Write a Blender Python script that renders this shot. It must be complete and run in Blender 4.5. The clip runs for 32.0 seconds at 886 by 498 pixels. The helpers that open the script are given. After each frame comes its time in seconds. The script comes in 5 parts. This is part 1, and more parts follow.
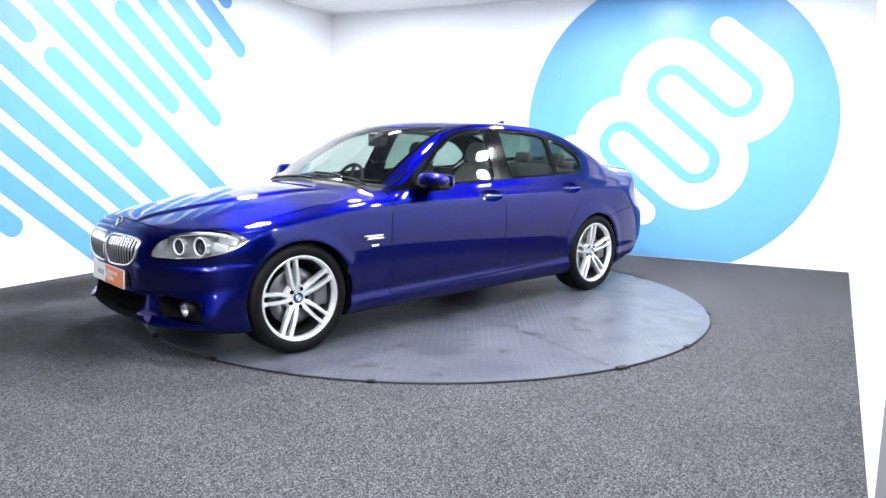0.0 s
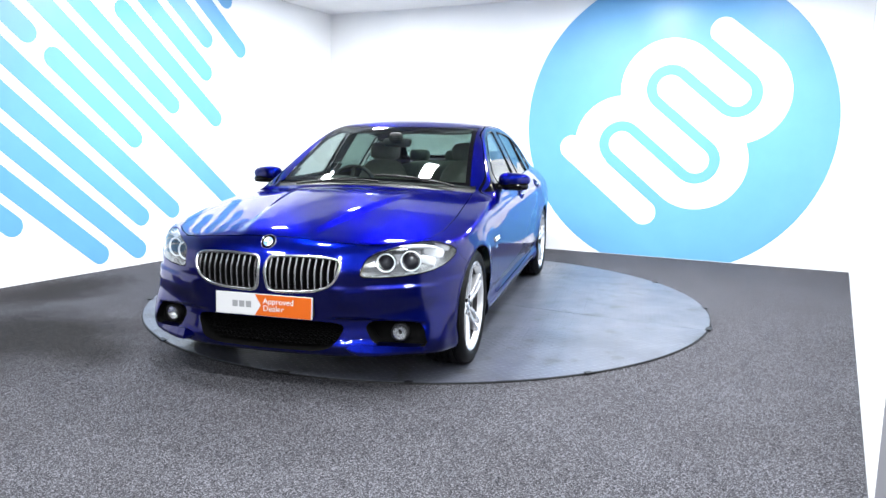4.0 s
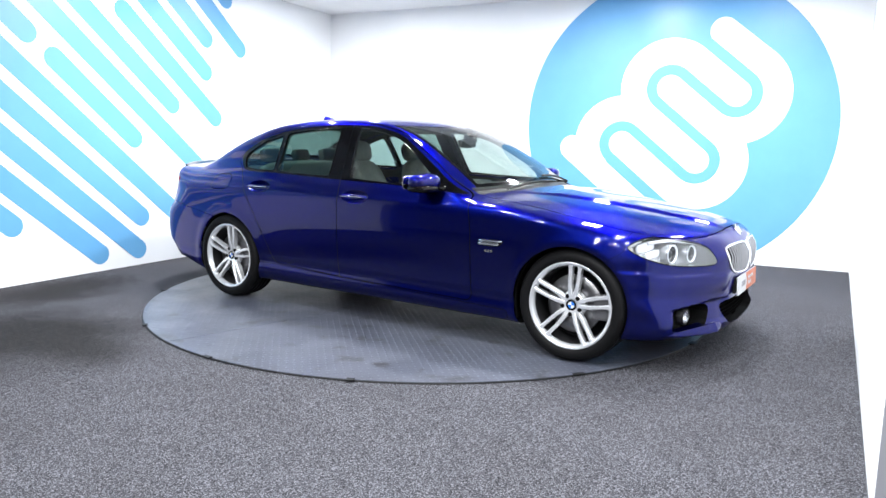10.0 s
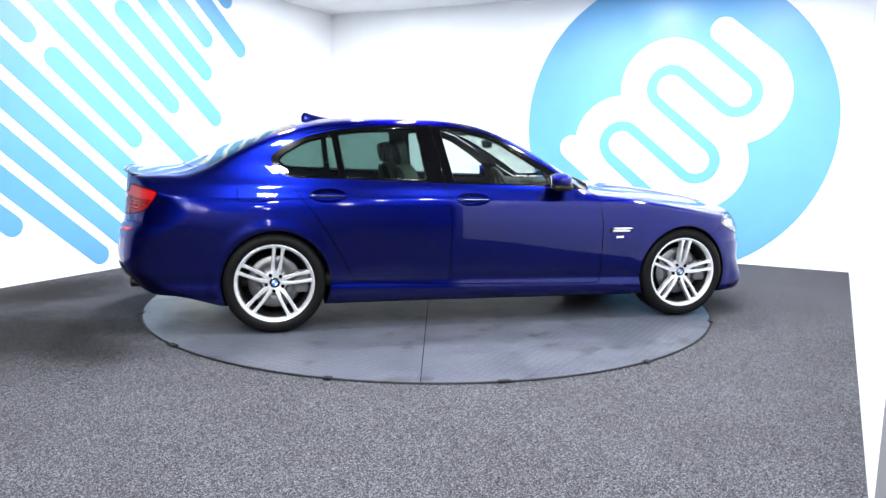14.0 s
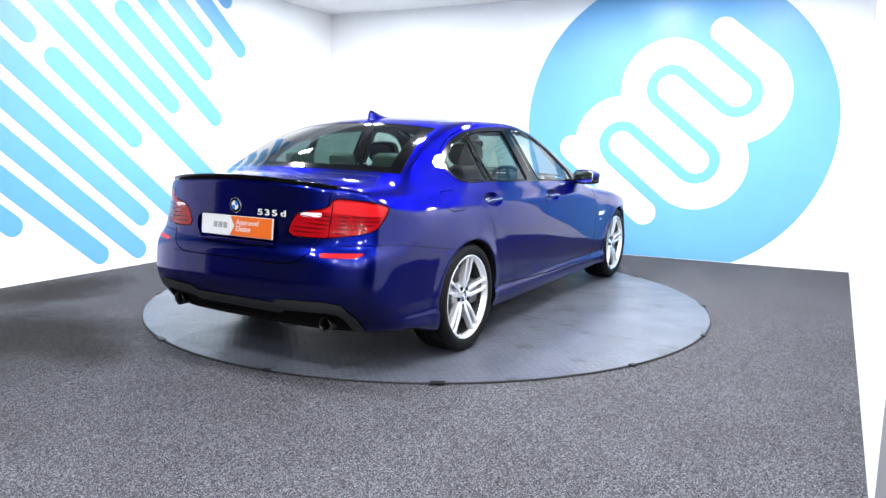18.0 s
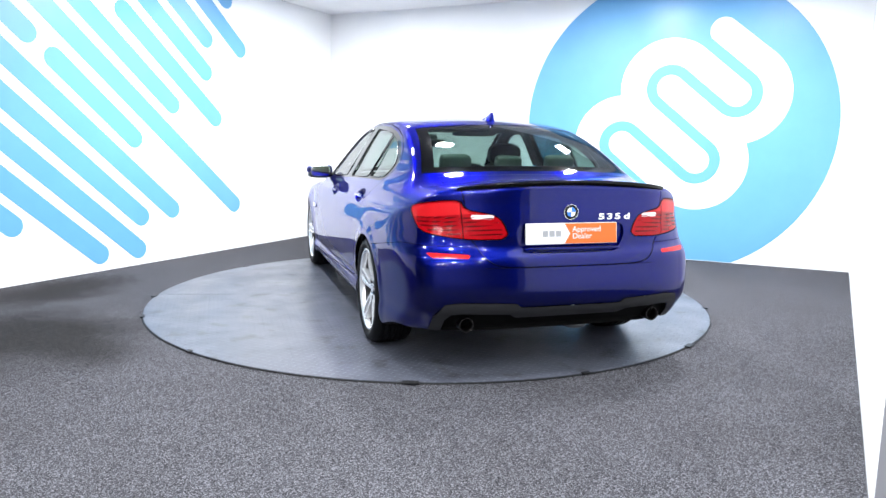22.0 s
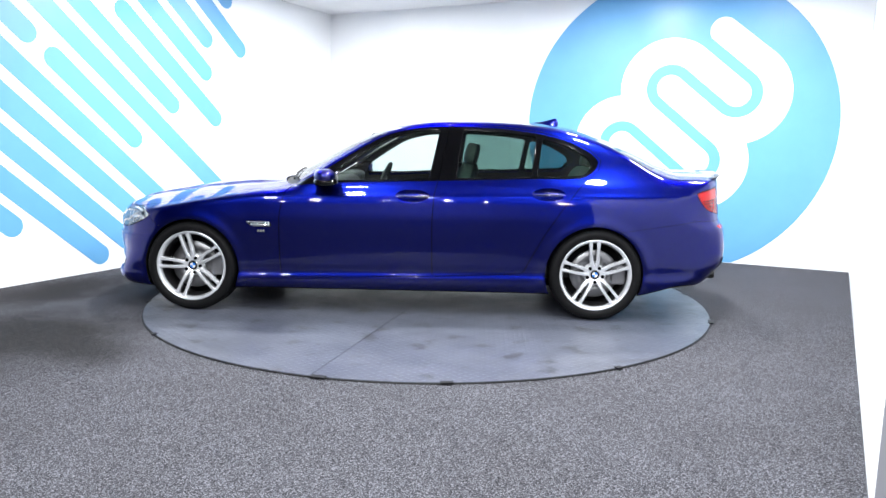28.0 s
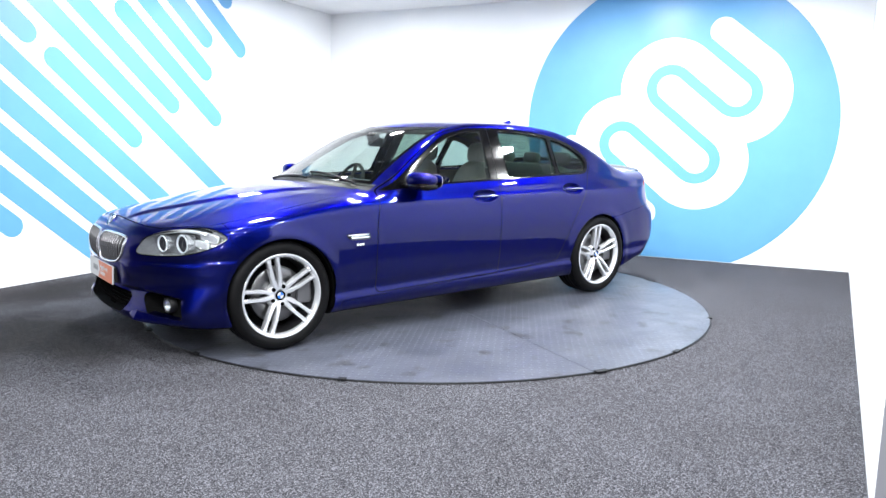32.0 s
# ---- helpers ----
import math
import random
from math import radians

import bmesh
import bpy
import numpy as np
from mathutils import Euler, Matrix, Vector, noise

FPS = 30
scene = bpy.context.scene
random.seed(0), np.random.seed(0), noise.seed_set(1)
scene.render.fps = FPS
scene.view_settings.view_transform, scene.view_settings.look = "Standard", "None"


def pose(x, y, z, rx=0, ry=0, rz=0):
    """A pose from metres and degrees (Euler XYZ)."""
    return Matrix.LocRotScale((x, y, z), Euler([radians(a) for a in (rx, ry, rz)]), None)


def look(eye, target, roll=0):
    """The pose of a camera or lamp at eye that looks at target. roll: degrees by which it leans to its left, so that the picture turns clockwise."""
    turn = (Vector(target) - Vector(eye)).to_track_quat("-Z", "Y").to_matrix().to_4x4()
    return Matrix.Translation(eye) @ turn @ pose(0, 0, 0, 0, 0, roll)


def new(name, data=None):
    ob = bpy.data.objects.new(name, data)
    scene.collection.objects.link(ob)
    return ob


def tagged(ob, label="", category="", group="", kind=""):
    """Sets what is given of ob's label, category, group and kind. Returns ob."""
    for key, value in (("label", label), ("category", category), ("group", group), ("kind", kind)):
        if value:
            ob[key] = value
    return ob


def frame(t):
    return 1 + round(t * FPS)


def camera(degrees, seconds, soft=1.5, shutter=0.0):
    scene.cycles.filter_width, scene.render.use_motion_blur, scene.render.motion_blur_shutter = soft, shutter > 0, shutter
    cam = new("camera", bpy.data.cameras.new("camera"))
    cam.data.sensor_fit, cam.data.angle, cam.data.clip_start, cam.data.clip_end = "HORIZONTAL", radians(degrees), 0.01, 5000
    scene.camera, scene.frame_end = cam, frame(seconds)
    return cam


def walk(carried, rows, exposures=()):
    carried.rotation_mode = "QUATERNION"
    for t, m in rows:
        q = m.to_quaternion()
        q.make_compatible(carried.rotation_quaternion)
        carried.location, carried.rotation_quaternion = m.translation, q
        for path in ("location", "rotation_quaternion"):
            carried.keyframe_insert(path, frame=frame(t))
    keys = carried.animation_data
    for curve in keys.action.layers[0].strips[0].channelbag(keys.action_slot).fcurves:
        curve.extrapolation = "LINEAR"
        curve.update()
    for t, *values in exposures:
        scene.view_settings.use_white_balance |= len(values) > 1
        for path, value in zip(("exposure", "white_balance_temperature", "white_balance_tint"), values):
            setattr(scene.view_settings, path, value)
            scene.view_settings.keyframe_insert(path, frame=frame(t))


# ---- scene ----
# the camera stands still on the carpet before the turntable
cam = camera(63.77, 32.0)
EYE = (0.0, -5.880, 1.267)
_t, _y = radians(8.50), radians(1.11)
AIM = (EYE[0] + math.sin(_y) * math.cos(_t), EYE[1] + math.cos(_y) * math.cos(_t), EYE[2] - math.sin(_t))
walk(cam, [(0.0, look(EYE, AIM, 0.90)), (32.0, look(EYE, AIM, 0.90))], exposures=[(0.0, 0.0), (32.0, 0.0)])

# plan of the room: the wall corners on the carpet, and its height
LEFT_CORNER = Vector((-1.386, 4.207, 0))
RIGHT_CORNER = Vector((4.396, 1.390, 0))
LEFT_WAY = Vector((-3.632 + 1.386, 0.100 - 4.207, 0)).normalized()
RIGHT_WAY = Vector((1.636 - 4.396, -3.438 - 1.390, 0)).normalized()
BACK_WAY = (RIGHT_CORNER - LEFT_CORNER).normalized()
CEILING = 2.975
FLOOR = -0.012

# a dim world: the room is closed, all light comes from its ceiling lamps
world = bpy.data.worlds.new("world")
scene.world = world
world.use_nodes = True
world.node_tree.nodes["Background"].inputs[0].default_value = (0.5, 0.6, 0.8, 1)
world.node_tree.nodes["Background"].inputs[1].default_value = 0.02

# panel lamps: distance along the north wall from its west end, out from that wall, and watts
PANELS = [(1.3, 1.4, 45), (4.3, 1.5, 95), (5.6, 1.8, 65), (1.2, 3.3, 120), (3.1, 3.2, 140), (5.0, 3.4, 80), (0.7, 5.3, 75), (3.0, 5.4, 75), (5.3, 5.4, 75),
          (2.4, 7.4, 65), (4.5, 7.4, 100), (6.3, 7.2, 85), (3.5, 9.6, 90), (5.6, 9.6, 105), (7.6, 9.4, 85),
          (3.2, 11.6, 80), (5.2, 11.6, 90), (7.2, 11.6, 80), (4.2, 13.2, 85), (6.2, 13.2, 85)]


# ---- materials ----
def material(name, color, rough=0.5, metal=0.0, coat=0.0, spec=0.5, emit=0.0, trans=0.0, ior=1.45):
    m = bpy.data.materials.new(name)
    m.use_nodes = True
    b = m.node_tree.nodes["Principled BSDF"]
    b.inputs["Base Color"].default_value = (*color, 1)
    b.inputs["Roughness"].default_value = rough
    b.inputs["Metallic"].default_value = metal
    b.inputs["Coat Weight"].default_value = coat
    b.inputs["Coat Roughness"].default_value = 0.03
    b.inputs["Specular IOR Level"].default_value = spec
    b.inputs["Transmission Weight"].default_value = trans
    b.inputs["IOR"].default_value = ior
    if emit:
        b.inputs["Emission Color"].default_value = (*color, 1)
        b.inputs["Emission Strength"].default_value = emit
    return m


def node(m, kind, **sets):
    n = m.node_tree.nodes.new(kind)
    for k, v in sets.items():
        if k in n.inputs:
            n.inputs[k].default_value = v
    return n


def link(m, a, b):
    m.node_tree.links.new(a, b)


def vary(m, scale, low, high, detail=4.0, socket="Base Color", coords="Object", rough=0.55):
    """A noise between two colours (or two values) into one input of the material."""
    b = m.node_tree.nodes["Principled BSDF"]
    tc = node(m, "ShaderNodeTexCoord")
    nz = node(m, "ShaderNodeTexNoise", Scale=scale, Detail=detail, Roughness=rough)
    link(m, tc.outputs[coords], nz.inputs["Vector"])
    ramp = node(m, "ShaderNodeValToRGB")
    ramp.color_ramp.elements[0].position, ramp.color_ramp.elements[1].position = 0.32, 0.68
    if isinstance(low, tuple):
        ramp.color_ramp.elements[0].color, ramp.color_ramp.elements[1].color = (*low, 1), (*high, 1)
    else:
        ramp.color_ramp.elements[0].color, ramp.color_ramp.elements[1].color = (low, low, low, 1), (high, high, high, 1)
    link(m, nz.outputs["Fac"], ramp.inputs["Fac"])
    link(m, ramp.outputs["Color"], b.inputs[socket])
    return ramp


def bump(m, scale, strength, distance=0.002, kind="ShaderNodeTexNoise", detail=3.0):
    b = m.node_tree.nodes["Principled BSDF"]
    tc = node(m, "ShaderNodeTexCoord")
    nz = node(m, kind, Scale=scale, Detail=detail)
    link(m, tc.outputs["Object"], nz.inputs["Vector"])
    bp = node(m, "ShaderNodeBump", Strength=strength, Distance=distance)
    link(m, nz.outputs[0], bp.inputs["Height"])
    link(m, bp.outputs["Normal"], b.inputs["Normal"])


def mixed(m, first, second, scale, low=0.4, high=0.6):
    """Multiplies a second noise over the colour that is already there."""
    b = m.node_tree.nodes["Principled BSDF"]
    old = b.inputs["Base Color"].links[0].from_socket
    tc = node(m, "ShaderNodeTexCoord")
    nz = node(m, "ShaderNodeTexNoise", Scale=scale, Detail=5.0)
    link(m, tc.outputs["Object"], nz.inputs["Vector"])
    ramp = node(m, "ShaderNodeValToRGB")
    ramp.color_ramp.elements[0].position, ramp.color_ramp.elements[1].position = low, high
    ramp.color_ramp.elements[0].color, ramp.color_ramp.elements[1].color = (*first, 1), (*second, 1)
    link(m, nz.outputs["Fac"], ramp.inputs["Fac"])
    mul = m.node_tree.nodes.new("ShaderNodeMix")
    mul.data_type, mul.blend_type = "RGBA", "MULTIPLY"
    mul.inputs["Factor"].default_value = 1.0
    link(m, old, mul.inputs[6])
    link(m, ramp.outputs["Color"], mul.inputs[7])
    link(m, mul.outputs[2], b.inputs["Base Color"])


M_WALL = material("white wall paint", (0.82, 0.83, 0.84), 0.6)
vary(M_WALL, 1.3, (0.80, 0.815, 0.83), (0.84, 0.845, 0.85))
bump(M_WALL, 90, 0.08, 0.001)
M_CEIL = material("ceiling board", (0.14, 0.14, 0.145), 0.8)
vary(M_CEIL, 2.0, (0.27, 0.27, 0.28), (0.31, 0.31, 0.32))
M_CEIL_PALE = material("pale ceiling board", (0.70, 0.70, 0.73), 0.8)
vary(M_CEIL_PALE, 2.0, (0.76, 0.76, 0.78), (0.82, 0.82, 0.83))
M_CARPET = material("grey ribbed carpet", (0.07, 0.07, 0.075), 0.95, spec=0.15)
_tc = node(M_CARPET, "ShaderNodeTexCoord")
_vo = node(M_CARPET, "ShaderNodeTexVoronoi", Scale=290, Randomness=1.0)
link(M_CARPET, _tc.outputs["Object"], _vo.inputs["Vector"])
_sp = node(M_CARPET, "ShaderNodeSeparateColor")
link(M_CARPET, _vo.outputs["Color"], _sp.inputs[0])
_c = node(M_CARPET, "ShaderNodeValToRGB")
_c.color_ramp.elements[0].color, _c.color_ramp.elements[1].color = (0.010, 0.010, 0.012, 1), (0.185, 0.185, 0.207, 1)
_c.color_ramp.elements[0].position, _c.color_ramp.elements[1].position = 0.12, 1.0
_e = _c.color_ramp.elements.new(0.62)
_e.color = (0.045, 0.045, 0.053, 1)
link(M_CARPET, _sp.outputs[0], _c.inputs["Fac"])
link(M_CARPET, _c.outputs["Color"], M_CARPET.node_tree.nodes["Principled BSDF"].inputs["Base Color"])
mixed(M_CARPET, (0.90, 0.89, 0.88), (1.06, 1.06, 1.06), 1.6, 0.3, 0.7)
# Multiplies the colour by a soft brownish dark patch with a wavy edge.
def dark_patch(m, centre, size, turn, depth):
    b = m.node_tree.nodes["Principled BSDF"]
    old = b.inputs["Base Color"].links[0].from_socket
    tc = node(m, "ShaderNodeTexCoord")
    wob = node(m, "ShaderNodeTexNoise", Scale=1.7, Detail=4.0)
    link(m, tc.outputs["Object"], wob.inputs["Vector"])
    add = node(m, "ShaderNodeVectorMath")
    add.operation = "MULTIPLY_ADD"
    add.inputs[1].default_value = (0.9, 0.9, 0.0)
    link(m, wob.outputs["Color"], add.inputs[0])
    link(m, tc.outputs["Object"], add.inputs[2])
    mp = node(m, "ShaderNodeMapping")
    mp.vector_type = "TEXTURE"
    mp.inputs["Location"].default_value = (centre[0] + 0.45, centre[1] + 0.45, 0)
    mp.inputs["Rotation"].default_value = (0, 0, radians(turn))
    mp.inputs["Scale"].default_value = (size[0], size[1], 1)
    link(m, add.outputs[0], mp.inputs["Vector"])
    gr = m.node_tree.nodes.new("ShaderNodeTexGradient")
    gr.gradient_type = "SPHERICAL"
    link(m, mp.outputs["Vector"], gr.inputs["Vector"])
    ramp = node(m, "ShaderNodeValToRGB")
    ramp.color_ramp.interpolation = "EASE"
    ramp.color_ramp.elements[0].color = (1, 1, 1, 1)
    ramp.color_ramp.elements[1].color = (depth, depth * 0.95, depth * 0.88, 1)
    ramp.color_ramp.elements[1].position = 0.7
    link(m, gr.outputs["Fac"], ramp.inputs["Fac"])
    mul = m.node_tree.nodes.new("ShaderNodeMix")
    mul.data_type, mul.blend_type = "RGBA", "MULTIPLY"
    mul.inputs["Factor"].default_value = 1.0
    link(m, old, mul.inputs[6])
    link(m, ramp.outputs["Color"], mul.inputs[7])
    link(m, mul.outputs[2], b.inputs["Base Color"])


# two darker brownish patches on the carpet's west side
dark_patch(M_CARPET, (-2.45, -1.35), (1.2, 0.75), -40, 0.32)
dark_patch(M_CARPET, (-3.1, 0.1), (1.0, 0.55), 60, 0.40)
bump(M_CARPET, 300, 0.5, 0.004)
M_VINYL = material("sky blue vinyl", (0.115, 0.34, 0.61), 0.35)
vary(M_VINYL, 3.0, (0.118, 0.328, 0.575), (0.128, 0.345, 0.595))
M_VINYL_WHITE = material("white vinyl", (0.84, 0.85, 0.86), 0.4)
vary(M_VINYL_WHITE, 3.0, (0.83, 0.84, 0.85), (0.85, 0.86, 0.87))
M_SEAM = material("dark gap", (0.001, 0.001, 0.0012), 0.9, spec=0.02)
M_LAMP = material("lamp diffuser", (0.95, 0.97, 1.0), 0.4, emit=6.0)
M_LAMP_BODY = material("white lamp housing", (0.75, 0.76, 0.78), 0.45)
M_PLATE = material("grey painted tread plate", (0.16, 0.175, 0.21), 0.42, spec=0.5)
vary(M_PLATE, 2.3, (0.058, 0.063, 0.083), (0.078, 0.085, 0.109), 6.0)
mixed(M_PLATE, (0.55, 0.52, 0.48), (1.0, 1.0, 1.0), 5.5, 0.33, 0.42)
vary(M_PLATE, 3.1, 0.28, 0.42, 5.0, "Roughness")


def calc(m, op, a, b=None, c=None):
    n = m.node_tree.nodes.new("ShaderNodeMath")
    n.operation = op
    for i, v in enumerate((a, b, c)):
        if v is None:
            continue
        if isinstance(v, (int, float)):
            n.inputs[i].default_value = v
        else:
            link(m, v, n.inputs[i])
    return n.outputs[0]


def tread(m, pitch=0.045, height=0.007):
    """Raised lozenges, turned by turns, as on tread plate, worn flat in places."""
    b = m.node_tree.nodes["Principled BSDF"]
    tc = node(m, "ShaderNodeTexCoord")
    mp = node(m, "ShaderNodeMapping")
    mp.inputs["Rotation"].default_value = (0, 0, radians(45))
    mp.inputs["Scale"].default_value = (1 / pitch, 1 / pitch, 1)
    link(m, tc.outputs["Object"], mp.inputs["Vector"])
    sp = node(m, "ShaderNodeSeparateXYZ")
    link(m, mp.outputs["Vector"], sp.inputs[0])
    u, v = sp.outputs[0], sp.outputs[1]
    fu, fv = (calc(m, "SUBTRACT", calc(m, "FRACT", q), 0.5) for q in (u, v))
    odd = calc(m, "PINGPONG", calc(m, "ADD", calc(m, "FLOOR", u), calc(m, "FLOOR", v)), 1.0)
    a2, b2 = calc(m, "MULTIPLY", fu, fu), calc(m, "MULTIPLY", fv, fv)
    d = calc(m, "SUBTRACT", b2, a2)
    p = calc(m, "MULTIPLY_ADD", odd, d, a2)
    q = calc(m, "MULTIPLY_ADD", odd, calc(m, "MULTIPLY", d, -1.0), b2)
    e = calc(m, "SUBTRACT", 1.0, calc(m, "ADD", calc(m, "DIVIDE", p, 0.16), calc(m, "DIVIDE", q, 0.018)))
    lug = calc(m, "MAXIMUM", e, 0.0)
    wear = node(m, "ShaderNodeTexNoise", Scale=0.9, Detail=3.0)
    link(m, tc.outputs["Object"], wear.inputs["Vector"])
    amount = calc(m, "MAXIMUM", calc(m, "MULTIPLY_ADD", wear.outputs["Fac"], 3.2, -1.0), 0.22)
    hgt = calc(m, "MULTIPLY", calc(m, "MINIMUM", lug, 0.6), calc(m, "MINIMUM", amount, 1.0))
    bp = node(m, "ShaderNodeBump", Strength=1.0, Distance=height)
    link(m, hgt, bp.inputs["Height"])
    old = b.inputs["Base Color"].links[0].from_socket
    mul = m.node_tree.nodes.new("ShaderNodeMix")
    mul.data_type, mul.blend_type = "RGBA", "MULTIPLY"
    link(m, hgt, mul.inputs["Factor"])
    link(m, old, mul.inputs[6])
    mul.inputs[7].default_value = (2.4, 2.35, 2.2, 1)
    link(m, mul.outputs[2], b.inputs["Base Color"])
    link(m, bp.outputs["Normal"], b.inputs["Normal"])


tread(M_PLATE)
M_PAINT = material("deep blue metallic paint", (0.0015, 0.0046, 0.110), 0.34, metal=1.0, coat=1.0, spec=0.0)
_b = M_PAINT.node_tree.nodes["Principled BSDF"]
_b.inputs["Specular Tint"].default_value = (0.05, 0.10, 0.75, 1)
_b.inputs["Coat IOR"].default_value, _b.inputs["Coat Roughness"].default_value = 1.36, 0.012
vary(M_PAINT, 900, (0.0010, 0.0030, 0.075), (0.0017, 0.0052, 0.122), 1.0)
M_GLOSS_BLACK = material("gloss black trim", (0.001, 0.001, 0.0013), 0.10, spec=0.22)
M_BLACK = material("satin black plastic", (0.006, 0.006, 0.007), 0.5, spec=0.25)
M_DIFFUSER = material("charcoal bumper plastic", (0.016, 0.016, 0.018), 0.48, spec=0.35)
M_RUBBER = material("tyre rubber", (0.0045, 0.0045, 0.005), 0.55, spec=0.12)
M_ALLOY = material("silver alloy", (0.74, 0.75, 0.77), 0.24, metal=0.65, coat=0.5)
M_CHROME = material("chrome", (0.86, 0.87, 0.88), 0.08, metal=1.0)
M_STEEL = material("brushed steel", (0.17, 0.17, 0.175), 0.36, metal=1.0)
M_UNDER = material("dark underbody", (0.002, 0.002, 0.0022), 0.9, spec=0.1)


def thin_glass(name, tint, gloss=0.05):
    """A thin pane: tinted see-through with a mirror gloss that grows towards grazing."""
    m = bpy.data.materials.new(name)
    m.use_nodes = True
    t = m.node_tree
    t.nodes.remove(t.nodes["Principled BSDF"])
    out = t.nodes["Material Output"]
    clear = t.nodes.new("ShaderNodeBsdfTransparent")
    clear.inputs[0].default_value = (*tint, 1)
    mirror = t.nodes.new("ShaderNodeBsdfGlossy")
    mirror.inputs["Roughness"].default_value = 0.01
    lw = t.nodes.new("ShaderNodeLayerWeight")
    lw.inputs["Blend"].default_value = 0.5
    po = t.nodes.new("ShaderNodeMath")
    po.operation = "POWER"
    po.inputs[1].default_value = 5.0
    ma = t.nodes.new("ShaderNodeMath")
    ma.operation = "MULTIPLY_ADD"
    ma.inputs[1].default_value, ma.inputs[2].default_value = 0.92, gloss
    mx = t.nodes.new("ShaderNodeMixShader")
    t.links.new(lw.outputs["Facing"], po.inputs[0])
    t.links.new(po.outputs[0], ma.inputs[0])
    t.links.new(ma.outputs[0], mx.inputs[0])
    t.links.new(clear.outputs[0], mx.inputs[1])
    t.links.new(mirror.outputs[0], mx.inputs[2])
    t.links.new(mx.outputs[0], out.inputs[0])
    return m


M_GLASS = thin_glass("clear car glass", (0.80, 0.88, 0.86), 0.07)
# darker than the side glass: the dim cabin is put into the tint
M_GLASS_FRONT = thin_glass("windscreen glass", (0.54, 0.62, 0.58), 0.06)
M_GLASS_DARK = thin_glass("tinted car glass", (0.28, 0.40, 0.37), 0.06)
M_LENS = thin_glass("clear lamp lens", (0.93, 0.95, 0.96), 0.07)
# near black: the cabin's dimness is put into the cloth's colour
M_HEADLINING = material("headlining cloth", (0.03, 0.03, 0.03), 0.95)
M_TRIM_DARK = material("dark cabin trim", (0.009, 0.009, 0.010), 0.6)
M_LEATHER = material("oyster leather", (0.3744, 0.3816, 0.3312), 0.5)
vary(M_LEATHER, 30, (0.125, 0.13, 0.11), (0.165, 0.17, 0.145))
M_RED = material("red lamp lens", (0.235, 0.002, 0.005), 0.12, spec=0.22)
M_RED_BAR = material("bright red light bar", (0.42, 0.008, 0.011), 0.2, spec=0.3)
M_SILVER = material("silver reflector", (0.80, 0.81, 0.83), 0.2, metal=0.5)
M_RING = material("white light ring", (0.66, 0.69, 0.73), 0.3)
M_LAMP_BOWL = material("silver lamp bowl", (0.50, 0.505, 0.52), 0.22, metal=0.8)
M_ORANGE = material("orange plate film", (0.50, 0.090, 0.004), 0.4)
M_WHITE = material("white plate film", (0.52, 0.525, 0.535), 0.4)
M_GREY_PRINT = material("pale grey print", (0.22, 0.225, 0.235), 0.5)
M_ROUNDEL_BLUE = material("blue enamel", (0.02, 0.14, 0.50), 0.2, coat=1.0)
M_PROJECTOR = material("projector glass", (0.022, 0.022, 0.028), 0.10, spec=0.4)
M_SLAT = material("dark chrome slat", (0.28, 0.28, 0.29), 0.25, metal=0.9)
M_REVERSE = material("pale lens", (0.78, 0.55, 0.56), 0.15, coat=0.6)
M_EXHAUST = material("dark chrome pipe", (0.07, 0.066, 0.066), 0.28, metal=1.0)
M_CALIPER = material("grey caliper", (0.14, 0.14, 0.147), 0.45, metal=0.6)
M_SOUTH = material("grey hall wall", (0.20, 0.20, 0.22), 0.7)
vary(M_SOUTH, 1.5, (0.16, 0.16, 0.18), (0.20, 0.20, 0.22))
M_SATIN = material("satin chrome", (0.74, 0.75, 0.77), 0.16, metal=1.0)
M_JOINT = material("blue joint line", (0.10, 0.34, 0.62), 0.6)
M_RED_DARK = material("dark red lens line", (0.075, 0.001, 0.002), 0.2, spec=0.2)
M_BARREL = material("shaded wheel barrel", (0.022, 0.022, 0.024), 0.5, metal=0.6)
M_FRIT = material("black glass border", (0.001, 0.001, 0.0013), 0.08, spec=0.22)

M_LETTER = material("bright chrome letters", (0.80, 0.81, 0.83), 0.35, metal=0.3, coat=1.0)


# ---- building helpers ----
def mesh_of(name, verts, faces, mat, smooth=False):
    me = bpy.data.meshes.new(name)
    me.from_pydata([tuple(v) for v in verts], [], [tuple(f) for f in faces])
    me.update()
    if mat:
        me.materials.append(mat)
    if smooth:
        me.polygons.foreach_set("use_smooth", [True] * len(me.polygons))
    return me


def part(name, bm, mat, parent=None, label="", smooth=False, at=None):
    """One mesh object from a bmesh, under a thing or a part."""
    me = bpy.data.meshes.new(name)
    bm.to_mesh(me)
    bm.free()
    me.materials.append(mat)
    if smooth:
        me.polygons.foreach_set("use_smooth", [True] * len(me.polygons))
    ob = new(name, me)
    ob.parent = parent
    if at is not None:
        ob.matrix_basis = at
    if label:
        ob["label"] = label
    return ob


def empty(name):
    ob = new(name)
    ob.empty_display_size = 0.1
    return ob


